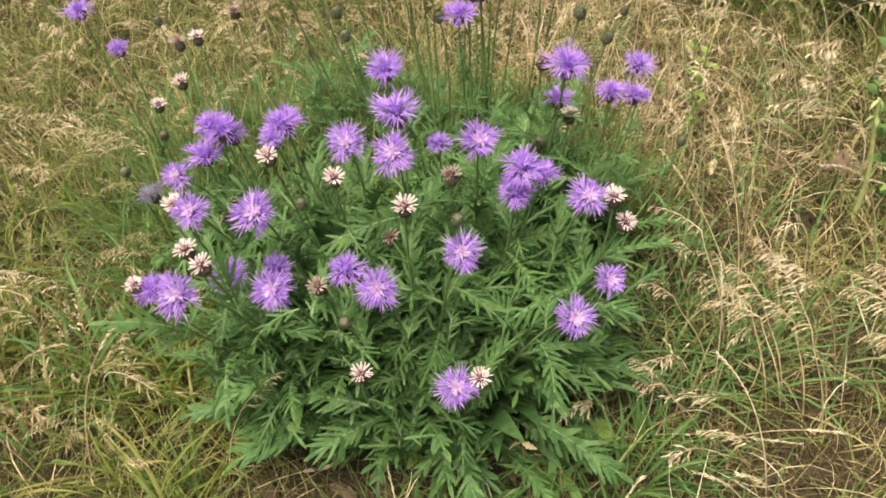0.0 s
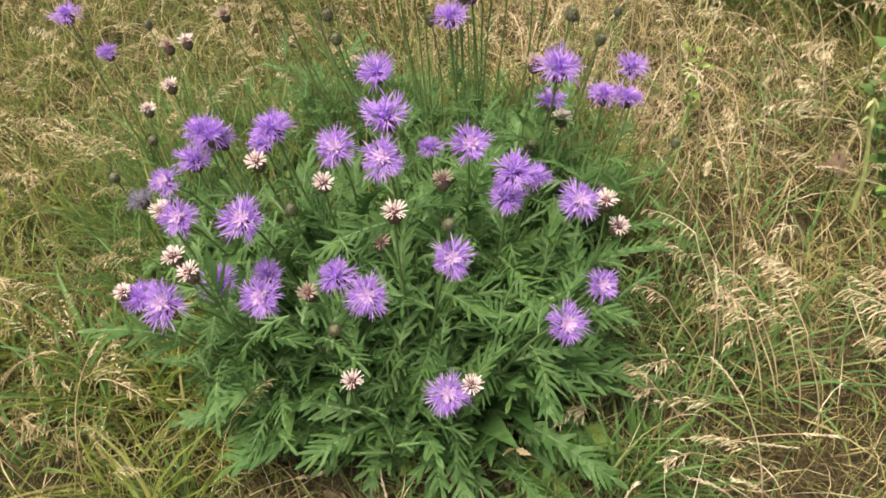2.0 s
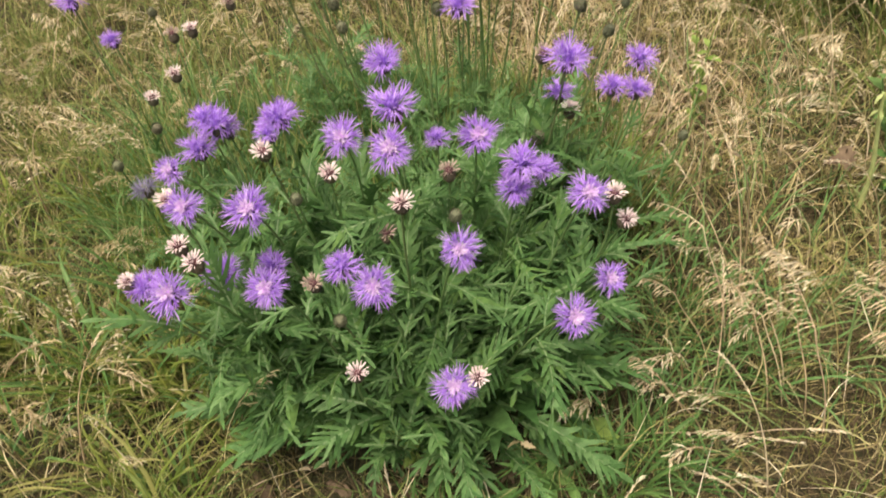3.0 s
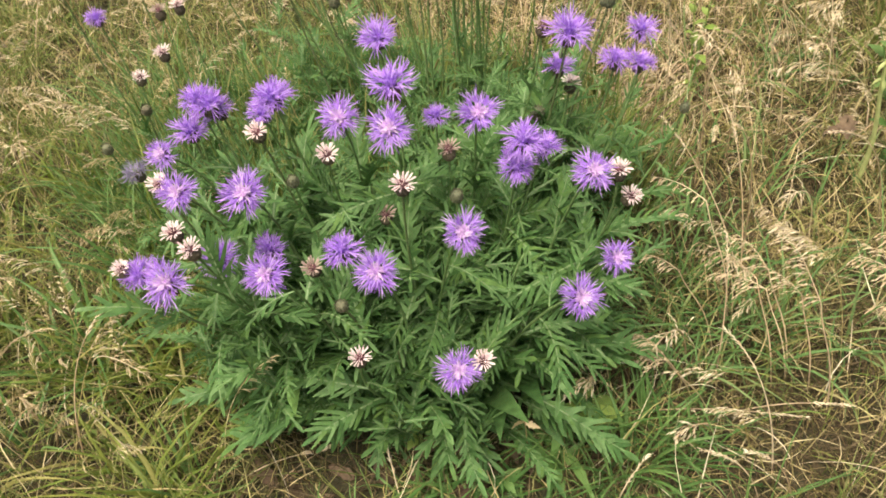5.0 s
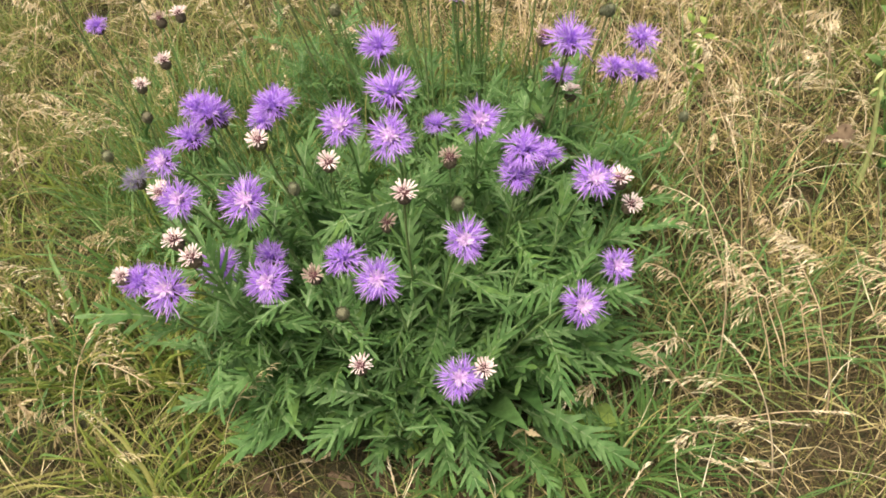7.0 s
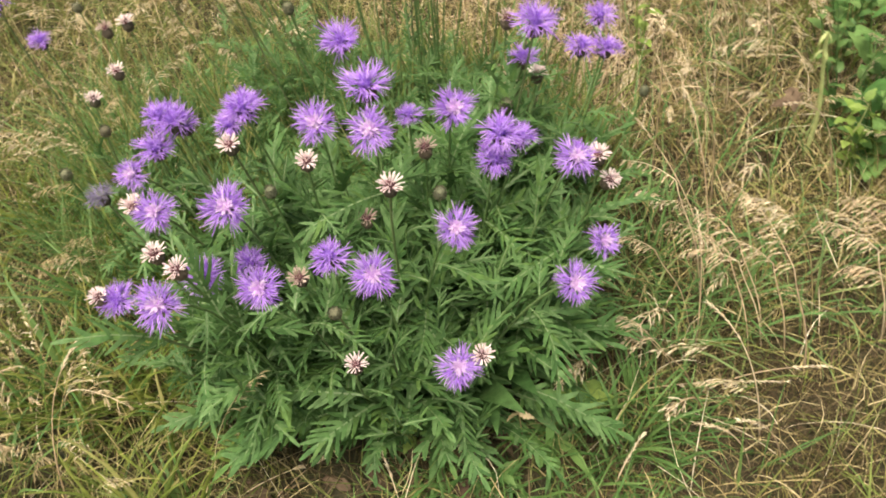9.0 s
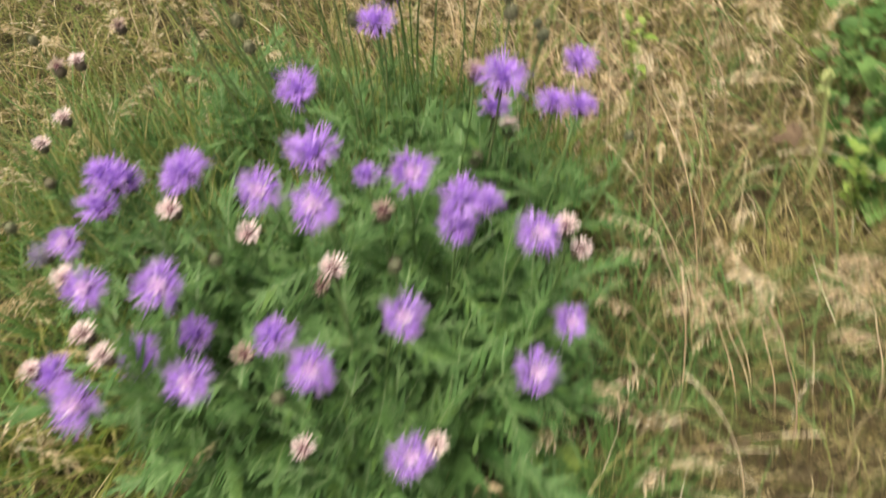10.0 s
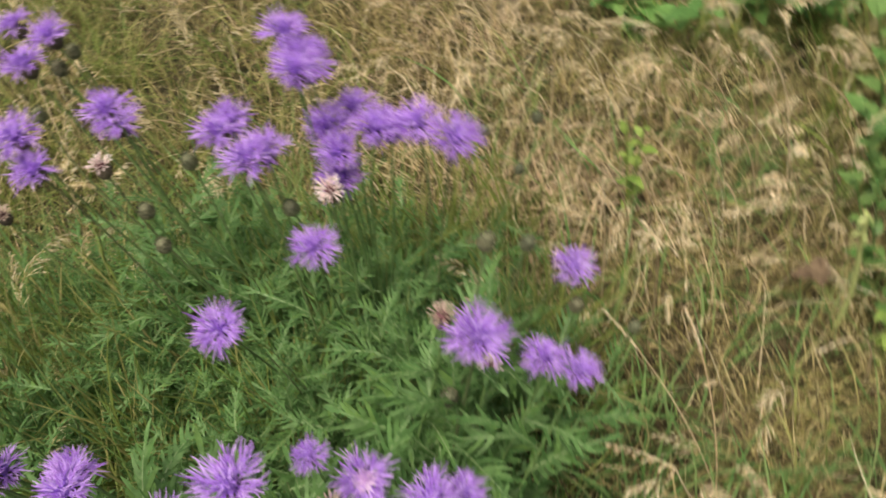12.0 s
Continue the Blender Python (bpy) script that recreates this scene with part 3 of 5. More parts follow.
RAYS = [ray_mesh(n, 25 + n % 3 * 2, 0.0245 + 0.0008 * (n % 4), (0.35, 0.7, 0.5, 0.9)[n % 4]) for n in range(8)]
DISCS = [disc_mesh(n) for n in range(3)]
YOUNG = [me.copy() for me in DISCS]
for me in YOUNG:
    me.materials[0] = M_RAY
CUP = cup_mesh()
CORE = core_mesh()
SPENTS = [spent_mesh(n) for n in range(4)]
DRIES = [me.copy() for me in SPENTS]
for me in DRIES:
    me.materials[0] = M_DRY
BUDS = [bud_mesh(n) for n in range(3)]
FADED_RAY = RAYS[1].copy()
FADED_RAY.materials[0] = M_FADED
OPEN, SPENT, DRY, BUD, FADED = "open", "spent", "dry", "bud", "faded"


class Knapweed:
    """A plant: an Empty at its foot; stems rise from the foot to each head, with leaves along them."""

    def __init__(self, name, label, foot, spread, single_leaves, seed, bare=False):
        self.root = tagged(new(name), label, "wildflower", group="knapweed plants in the meadow")
        self.root.location = (foot[0], foot[1], land(foot[0], foot[1]))
        self.foot, self.spread = Vector(self.root.location), spread
        self.r = random.Random(seed)
        self.single, self.rest = single_leaves, Shape()
        self.leaves = []
        self.kinds = []
        self.bare = bare

    def stem(self, top, axis, thick=0.0017):
        r = self.r
        if self.bare:
            thick *= 0.8
        off = Vector((top[0], top[1], 0)) - Vector((self.foot[0], self.foot[1], 0))
        base = Vector((off[0] * self.spread, off[1] * self.spread, -0.005)) + Vector((r.uniform(-0.03, 0.03), r.uniform(-0.03, 0.03), 0))
        end = Vector(top) - self.foot
        span = (end - base).length
        c1 = base + Vector((off[0] * 0.25, off[1] * 0.25, span * 0.45))
        c2 = end - Vector(axis) * span * 0.35
        pts = []
        for i in range(11):
            t = i / 10
            pts.append(base * (1 - t) ** 3 + c1 * 3 * t * (1 - t) ** 2 + c2 * 3 * t * t * (1 - t) + end * t ** 3)
        s = Shape()
        s.tube(pts, [thick * (1.5 - 0.6 * i / 10) for i in range(11)], 5)
        part("stem", s.mesh("stem", M_STEM), self.root)
        return pts

    def leaf(self, data, at, heading, pitch, size):
        m = Matrix.Translation(at) @ Matrix.Rotation(heading, 4, "Z") @ Matrix.Rotation(pitch, 4, "X") @ Matrix.Rotation(self.r.uniform(-0.5, 0.5), 4, "Y") @ Matrix.Diagonal((size, size, size, 1))
        self.leaves.append((data, m))

    def dress(self, pts, low=0.08, high=0.86, count=9):
        r = self.r
        turn = r.uniform(0, 6.3)
        for n in range(count):
            t = low + (high - low) * (n + r.random() * 0.6) / count
            i = min(9, int(t * 10))
            p = pts[i].lerp(pts[i + 1], t * 10 - i)
            turn += 2.4 + r.uniform(-0.4, 0.4)
            if self.bare:
                kind, size = r.choice(FINELEAF), r.uniform(0.75, 1.2) * (1.1 - 0.55 * t)
            elif t < 0.3:
                kind, size = r.choice(ENTIRE if r.random() < 0.22 else BASAL), r.uniform(0.75, 1.1)
            elif t < 0.72:
                kind, size = r.choice(STEMLEAF), r.uniform(0.85, 1.25)
            else:
                kind, size = r.choice(TOPLEAF), r.uniform(0.7, 1.15)
            self.leaf(kind, p, turn, r.uniform(0.0, 1.15), size)

    def finish(self):
        """The front leaves become parts of their own; the rest join into one mass."""
        self.leaves.sort(key=lambda e: e[1].translation.y - 0.6 * e[1].translation.z)
        kept = []
        for data, m in self.leaves:
            tip = self.foot + m @ Vector((0, 0.14, 0))
            if tip.y < -0.31 and tip.z < 0.16 and self.r.random() < (0.68 if tip.x < 0.02 else 0.25):
                continue
            if not (tip.y < (-0.385 if tip.x < 0.0 else -0.43) and tip.z < 0.30):
                kept.append((data, m))
        for n, (data, m) in enumerate(kept):
            if n < self.single:
                part("leaf", data, self.root, m)
            else:
                base = len(self.rest.v)
                self.rest.v += [m @ v.co for v in data.vertices]
                self.rest.f += [tuple(base + i for i in p.vertices) for p in data.polygons]
                self.kinds += [p.material_index for p in data.polygons]
        if self.rest.v:
            me = self.rest.mesh("foliage", M_LEAF)
            me.materials.append(M_RIB)
            me.polygons.foreach_set("material_index", self.kinds)
            ob = part("foliage", me, self.root)
            tagged(ob, "dense cut green leaves along the stems", kind="stuff")


def grow(plant, kind, place, tilt=0.15, size=1.0):
    """A stem with a head at its end. tilt: how far the head nods towards the south."""
    r = plant.r
    off = Vector((place[0] - plant.foot[0], place[1] - plant.foot[1], 0))
    if kind in (SPENT, DRY):
        tilt *= 0.3
    axis = (Vector((0, 0, 1)) + off * 0.5 + Vector((r.uniform(-0.15, 0.15), -tilt * 1.1 + r.uniform(-0.15, 0.15), 0))).normalized()
    back = {OPEN: 0.010, FADED: 0.008, SPENT: 0.006, DRY: 0.006, BUD: 0.0}[kind]
    size *= r.uniform(0.95, 1.06)
    centre = Vector(place) - axis * back
    foot = centre - axis * (0.017 if kind != BUD else 0.010)
    pts = plant.stem(foot, axis)
    if plant.bare:
        plant.dress(pts, 0.05, 0.5, 4)
    else:
        plant.dress(pts)
    m = lean_matrix(centre - plant.foot, axis, r.uniform(0, 6.3), size)
    if kind in (OPEN, FADED):
        head = part("flower_head", FADED_RAY if kind == FADED else r.choice(RAYS), plant.root, m, "faded greyish-violet florets" if kind == FADED else "purple strap-lobed florets")
        if kind == OPEN:
            part("flower_centre", r.choice(DISCS if tilt > 0.3 else YOUNG), head, None, "pale pink inner florets" if tilt > 0.3 else "violet inner florets")
        part("involucre", CUP, head, None, "dark scaly flower cup")
    elif kind in (SPENT, DRY):
        head = part("spent_head", r.choice(SPENTS if kind == SPENT else DRIES), plant.root, m, "dry cream-pink star of bracts" if kind == SPENT else "withered brown-pink bracts")
        part("seed_heart", CORE, head, None, "dull red-brown heart")
        part("involucre", CUP, head, Matrix.Translation((0, 0, -0.0025)), "dark scaly flower cup")
    else:
        part("bud", r.choice(BUDS), plant.root, m, "dark scaly closed bud")


main = Knapweed("knapweed_plant", "bushy knapweed with purple flowers and cut green leaves", (0.06, -0.14), 0.45, 300, 11)
back = Knapweed("knapweed_plant", "tall knapweed with purple flowers behind the bushy one", (0.17, 0.27), 0.5, 160, 12, True)
side = Knapweed("knapweed_plant", "thin knapweed with few flowers and dry seed heads", (-0.30, 0.22), 0.4, 40, 13, True)

# heads of the main knapweed
grow(main, OPEN, (-0.103, -0.201, 0.536), 0.55, 1.1)
grow(main, OPEN, (-0.173, -0.342, 0.556), 0.55, 1.0)
grow(main, OPEN, (-0.187, -0.180, 0.531), 0.55, 1.0)
grow(main, OPEN, (-0.221, -0.098, 0.523), 0.55, 0.85)
grow(main, OPEN, (0.313, -0.226, 0.530), 0.55, 1.0)
grow(main, OPEN, (0.190, -0.105, 0.535), 0.55, 1.15)
grow(main, OPEN, (0.048, -0.335, 0.524), 0.55, 1.0)
grow(main, OPEN, (0.244, -0.125, 0.502), 0.15, 1.15)
grow(main, OPEN, (0.085, -0.103, 0.600), 0.15, 1.3)
grow(main, OPEN, (-0.171, 0.003, 0.517), 0.15, 1.15)
grow(main, OPEN, (-0.207, 0.005, 0.475), 0.15, 1.15)
grow(main, OPEN, (-0.071, -0.056, 0.562), 0.15, 1.1)
grow(main, OPEN, (0.137, -0.048, 0.496), 0.15, 0.78)
grow(main, OPEN, (-0.152, -0.228, 0.458), 0.15, 1.0)
grow(main, OPEN, (-0.108, -0.164, 0.394), 0.15, 1.0)
grow(main, OPEN, (0.000, -0.235, 0.457), 0.15, 1.0)
grow(main, OPEN, (-0.274, -0.195, 0.410), 0.15, 1.0)
grow(main, OPEN, (0.323, -0.014, 0.579), 0.15, 1.25)
grow(main, OPEN, (0.383, -0.030, 0.541), 0.15, 0.95)
grow(main, OPEN, (0.016, -0.114, 0.562), 0.55, 1.05)
grow(main, OPEN, (0.235, -0.134, 0.465), 0.15, 1.1)
grow(main, OPEN, (0.077, -0.176, 0.589), 0.55, 1.05)
grow(main, OPEN, (0.149, -0.303, 0.536), 0.55, 1.0)
grow(main, OPEN, (0.278, -0.347, 0.447), 0.55, 1.0)
grow(main, OPEN, (0.332, -0.294, 0.447), 0.55, 0.85)
grow(main, OPEN, (0.127, -0.378, 0.373), 0.55, 1.0)
grow(main, OPEN, (-0.075, -0.320, 0.523), 0.55, 1.0)
grow(main, SPENT, (-0.001, -0.155, 0.545), 0.35, 1.0)
grow(main, SPENT, (-0.221, -0.139, 0.513), 0.35, 1.0)
grow(main, SPENT, (0.353, -0.192, 0.498), 0.35, 1.0)
grow(main, SPENT, (0.157, -0.371, 0.381), 0.35, 1.0)
grow(main, DRY, (0.296, 0.028, 0.565), 0.15, 1.0)
grow(main, SPENT, (0.335, 0.010, 0.477), 0.15, 0.95)
grow(main, SPENT, (0.088, -0.244, 0.567), 0.35, 1.0)
grow(main, SPENT, (0.006, -0.329, 0.358), 0.15, 1.0)
grow(main, SPENT, (-0.165, -0.267, 0.526), 0.35, 1.0)
grow(main, SPENT, (0.375, -0.193, 0.447), 0.35, 1.0)
grow(main, SPENT, (-0.098, -0.077, 0.527), 0.35, 1.0)
grow(main, DRY, (0.149, -0.097, 0.478), 0.15, 1.0)
grow(main, SPENT, (-0.196, -0.216, 0.506), 0.35, 1.0)
grow(main, FADED, (-0.302, -0.008, 0.420), 0.1, 0.95)
grow(main, BUD, (0.150, -0.186, 0.470), 0.1, 0.95)
grow(main, BUD, (-0.005, -0.298, 0.420), 0.1, 0.95)
grow(main, BUD, (-0.058, -0.125, 0.470), 0.1, 0.95)
grow(main, BUD, (0.538, 0.084, 0.330), 0.1, 0.95)
grow(main, DRY, (-0.044, -0.228, 0.422), 0.1, 0.95)
grow(main, DRY, (0.055, -0.147, 0.420), 0.1, 0.95)
grow(main, SPENT, (-0.296, -0.189, 0.420), 0.1, 0.95)
grow(main, OPEN, (-0.101, -0.005, 0.500), 0.1, 0.95)
grow(main, OPEN, (-0.164, 0.016, 0.500), 0.1, 0.95)
grow(main, OPEN, (-0.189, 0.018, 0.520), 0.1, 0.95)
grow(main, OPEN, (0.408, -0.058, 0.553), 0.1, 0.85)
grow(main, BUD, (0.452, 0.071, 0.440), 0.1, 0.95)
grow(main, OPEN, (0.324, 0.048, 0.480), 0.1, 0.95)
grow(main, OPEN, (0.276, -0.117, 0.480), 0.1, 0.95)
grow(main, OPEN, (-0.068, -0.032, 0.550), 0.1, 0.95)
grow(main, BUD, (0.286, 0.008, 0.420), 0.1, 1.12)
grow(main, BUD, (0.406, 0.109, 0.527), 0.1, 1.0)
grow(main, BUD, (0.353, 0.072, 0.599), 0.1, 1.0)

# heads of the back knapweed
grow(back, OPEN, (0.217, 0.322, 0.675), 0.15, 1.12)
grow(back, OPEN, (0.186, 0.128, 0.590), 0.15, 1.0)
grow(back, OPEN, (0.069, 0.099, 0.524), 0.15, 1.25)
grow(back, OPEN, (0.456, 0.094, 0.491), 0.15, 1.0)
grow(back, OPEN, (-0.096, 0.300, 0.616), 0.15, 1.12)
grow(back, OPEN, (0.354, 0.181, 0.641), 0.15, 1.12)
grow(back, OPEN, (0.278, 0.242, 0.621), 0.15, 1.12)
grow(back, OPEN, (0.005, 0.310, 0.668), 0.15, 1.12)
grow(back, OPEN, (-0.104, 0.330, 0.642), 0.15, 1.12)
grow(back, OPEN, (0.118, 0.331, 0.594), 0.15, 1.12)
grow(back, OPEN, (0.135, 0.243, 0.618), 0.15, 1.12)
grow(back, OPEN, (0.206, 0.353, 0.685), 0.15, 1.12)
grow(back, OPEN, (0.212, 0.259, 0.707), 0.15, 1.12)
grow(back, OPEN, (0.231, 0.241, 0.599), 0.15, 1.12)
grow(back, SPENT, (0.213, 0.207, 0.579), 0.35, 1.12)
grow(back, OPEN, (0.320, 0.229, 0.627), 0.15, 1.12)
grow(back, DRY, (-0.195, 0.362, 0.500), 0.1, 0.95)
grow(back, BUD, (0.438, 0.443, 0.360), 0.1, 0.95)
grow(back, BUD, (0.522, 0.444, 0.360), 0.1, 0.95)
grow(back, BUD, (0.467, 0.355, 0.360), 0.1, 0.95)
grow(back, OPEN, (-0.137, 0.569, 0.620), 0.1, 1.12)
grow(back, OPEN, (-0.089, 0.529, 0.620), 0.1, 1.12)
grow(back, OPEN, (-0.117, 0.484, 0.620), 0.1, 1.12)
grow(back, OPEN, (-0.008, 0.365, 0.600), 0.1, 1.12)
grow(back, SPENT, (-0.043, 0.336, 0.570), 0.1, 1.12)
grow(back, OPEN, (0.153, 0.271, 0.600), 0.1, 1.12)
grow(back, OPEN, (0.223, 0.315, 0.660), 0.1, 1.12)
grow(back, OPEN, (0.260, 0.305, 0.600), 0.1, 1.12)
grow(back, OPEN, (0.225, 0.284, 0.600), 0.1, 1.12)
grow(back, OPEN, (0.227, 0.242, 0.560), 0.1, 1.12)
grow(back, OPEN, (0.294, 0.251, 0.610), 0.1, 1.12)
grow(back, OPEN, (0.103, 0.314, 0.600), 0.1, 1.12)
grow(back, BUD, (-0.153, 0.522, 0.500), 0.1, 1.12)
grow(back, BUD, (-0.104, 0.544, 0.550), 0.1, 1.12)
grow(back, BUD, (-0.087, 0.573, 0.550), 0.1, 1.12)
grow(back, BUD, (-0.011, 0.306, 0.500), 0.1, 1.12)
grow(back, BUD, (0.001, 0.264, 0.480), 0.1, 1.12)
grow(back, BUD, (0.058, 0.321, 0.550), 0.1, 1.12)
grow(back, BUD, (0.160, 0.258, 0.500), 0.1, 1.12)

# heads of the side knapweed
grow(side, OPEN, (-0.385, 0.289, 0.493), 0.15, 0.8)
grow(side, OPEN, (-0.400, 0.241, 0.597), 0.15, 0.95)
grow(side, SPENT, (-0.261, 0.171, 0.496), 0.15, 0.9)
grow(side, SPENT, (-0.310, 0.178, 0.451), 0.15, 0.9)
grow(side, BUD, (-0.351, 0.426, 0.450), 0.1, 0.95)
grow(side, BUD, (-0.286, 0.084, 0.450), 0.1, 0.95)
grow(side, BUD, (-0.360, 0.066, 0.400), 0.1, 0.95)
grow(side, DRY, (-0.291, 0.315, 0.480), 0.1, 0.95)
grow(side, SPENT, (-0.251, 0.290, 0.500), 0.1, 0.95)


# leafy shoots without flowers
def shoots(plant, n, rx, ry, h0, h1, cx=0.0, cy=0.0, count=12):
    r = plant.r
    for _ in range(n):
        a, q = r.uniform(0, 6.283), math.sqrt(r.random())
        x, y = plant.foot[0] + cx + rx * q * math.cos(a), plant.foot[1] + cy + ry * q * math.sin(a)
        z = r.uniform(h0, h1) * (1 - 0.45 * q * q)
        axis = Vector((math.cos(a) * q * 0.4, math.sin(a) * q * 0.4, 1)).normalized()
        plant.dress(plant.stem((x, y, z), axis, 0.0012), 0.1, 1.0, count)


shoots(main, 62, 0.36, 0.24, 0.24, 0.43, count=11)
shoots(main, 30, 0.30, 0.20, 0.36, 0.46, count=11)
shoots(back, 56, 0.36, 0.26, 0.15, 0.29, -0.03, 0.02, 12)
shoots(back, 22, 0.32, 0.11, 0.26, 0.38, -0.02, -0.17, 14)
shoots(back, 26, 0.28, 0.12, 0.33, 0.43, 0.06, -0.13, 14)
shoots(back, 40, 0.26, 0.20, 0.14, 0.28, -0.27, -0.03, 12)
shoots(back, 18, 0.16, 0.16, 0.18, 0.33, 0.15, -0.08, 13)
shoots(back, 54, 0.36, 0.22, 0.20, 0.35, -0.20, 0.18, 12)
shoots(side, 8, 0.14, 0.14, 0.2, 0.35)
# leaves of the rosette at the foot
for n in range(48):
    a = main.r.uniform(0, 6.283)
    q = main.r.uniform(0.3, 1.0)
    p = Vector((0.22 * q * math.cos(a), 0.10 * q * math.sin(a), main.r.uniform(0.02, 0.08)))
    main.leaf(main.r.choice(BASAL), p, a - math.pi / 2 + main.r.uniform(-0.5, 0.5), main.r.uniform(0.0, 0.6), main.r.uniform(0.8, 1.2))
for n in range(16):
    a = main.r.uniform(0, 6.283)
    p = Vector((0.24 * math.cos(a), 0.13 * math.sin(a), main.r.uniform(0.03, 0.12)))
    main.leaf(main.r.choice(ENTIRE), p, a - math.pi / 2 + main.r.uniform(-0.6, 0.6), main.r.uniform(0.2, 0.9), main.r.uniform(0.8, 1.2))
for at, heading, pitch, size in (((-0.09, -0.13, 0.15), 1.68, -0.12, 1.25), ((-0.05, -0.15, 0.12), 2.2, -0.15, 1.1), ((0.07, -0.19, 0.16), 3.15, -0.35, 1.05),
                                 ((0.16, -0.15, 0.15), 4.0, -0.2, 1.1), ((0.21, -0.08, 0.17), 4.5, -0.1, 1.1), ((-0.02, -0.20, 0.11), 2.8, -0.1, 0.9)):
    main.leaves.append((BASAL[2], Matrix.Translation(at) @ Matrix.Rotation(heading, 4, "Z") @ Matrix.Rotation(pitch, 4, "X") @ Matrix.Diagonal((size, size, size, 1))))
for n in range(9):
    x = -0.03 + 0.030 * n + main.r.uniform(-0.012, 0.012)
    main.leaf(main.r.choice(ENTIRE if n in (1, 4, 7) else BASAL), Vector((x, -0.13 + main.r.uniform(-0.03, 0.03), main.r.uniform(0.05, 0.12))), 3.14 + main.r.uniform(-0.7, 0.7) + (x - 0.1) * 2.0, main.r.uniform(-0.1, 0.35), main.r.uniform(0.75, 1.0))
main.finish()
back.finish()
side.finish()


# ---- dry grass stalks with seed heads ----
def stalk_thing(seed, height, lean, nod, branches, dense):
    r = random.Random(seed)
    root = tagged(new("grass_stalk"), "dry straw grass stalk with a feathery seed head", "grass stalk", group="seeding grass stalks")
    culm, head = Shape(), Shape()
    p, pts = Vector((0, 0, -0.004)), []
    for i in range(11):
        pts.append(p.copy())
        q = lean + nod * (i / 10) ** 2.5
        p = p + Vector((math.sin(q), 0.04 * math.sin(i * 0.7 + seed), math.cos(q))) * height / 10
    culm.tube(pts, [0.0010 * (1.1 - 0.06 * i) for i in range(11)], 3)
    for n in range(branches):
        t = 0.70 + 0.30 * n / branches
        i = min(9, int(t * 10))
        b = pts[i].lerp(pts[i + 1], t * 10 - i)
        along = (pts[i + 1] - pts[i]).normalized()
        a = n * 2.4 + r.uniform(-0.5, 0.5)
        out = (Vector((math.cos(a) * 0.7 + 0.4, math.sin(a), -0.15)) * (0.35 if dense else 0.85) + along * 0.9).normalized()
        ln = height * r.uniform(0.04, 0.10) * (1.2 - 0.8 * (t - 0.70) / 0.30)
        q0, d = b, out
        for k in range(3):
            q1 = q0 + d * ln / 3
            culm.strip([q0, q1], [0.0006, 0.0005], d.orthogonal().normalized())
            for e in range((1, 2, 2)[k]):
                w = (d + Vector((r.uniform(-0.3, 0.3), r.uniform(-0.3, 0.3), r.uniform(-0.5, 0.1)))).normalized()
                l2 = r.uniform(0.008, 0.014)
                o = q0.lerp(q1, 0.4 + 0.6 * r.random())
                ac = w.orthogonal().normalized()
                ac = Matrix.Rotation(r.uniform(0, 3.14), 3, w) @ ac
                head.ribbon([o, o + w * l2 * 0.45, o + w * l2 - Vector((0, 0, 0.002))], [0.0007, 0.0021, 0.0003], ac, 0.4)
            q0, d = q1, (d + Vector((0.12, 0, -0.34))).normalized()
    part("culm", culm.mesh("culm", M_STRAW), root)
    part("panicle", head.mesh("panicle", M_SEED), root)
    return root


STALKS = [stalk_thing(n, (0.34, 0.42, 0.30, 0.46, 0.38, 0.26)[n], (0.15, 0.3, 0.4, 0.25, 0.6, 0.8)[n], (1.9, 1.5, 2.0, 0.9, 1.5, 1.3)[n], (17, 19, 14, 20, 16, 14)[n], n % 2) for n in range(6)]
rs = random.Random(77)


def plant_stalk(x, y, heading=None, size=1.0, which=None):
    ob = copy_thing(STALKS[rs.randrange(6) if which is None else which], pose(x, y, land(x, y), 0, 0, math.degrees(heading if heading is not None else rs.uniform(0, 6.3))))
    ob.scale = (size, size, size)


placed = 0
while placed < 255:
    x, y = rs.uniform(-1.1, 1.5), rs.uniform(-0.5, 1.6)
    if clump_hole(np.array([x]), np.array([y]))[0] < 1.5 or (x < 0.3 and rs.random() < 0.2) or (-0.3 < x < 0.38 and y < 0) or math.hypot(x - 0.95, y - 0.08) < 0.24 or (y < -0.28 and rs.random() < 0.7) or (0.42 < x < 0.95 and -0.3 < y < 0.2 and rs.random() < 0.7) or (0.5 < x < 1.2 and 0.2 < y < 0.8 and rs.random() < 0.65):
        continue
    plant_stalk(x, y, rs.gauss(2.6, 0.9), rs.uniform(0.7, 1.1))
    placed += 1
for n, ob in enumerate(STALKS):
    ob.matrix_world = pose(0.75 + 0.11 * n, 0.55 + 0.07 * (n % 3), land(0.75 + 0.11 * n, 0.55 + 0.07 * (n % 3)), 0, 0, 130 + 20 * n)


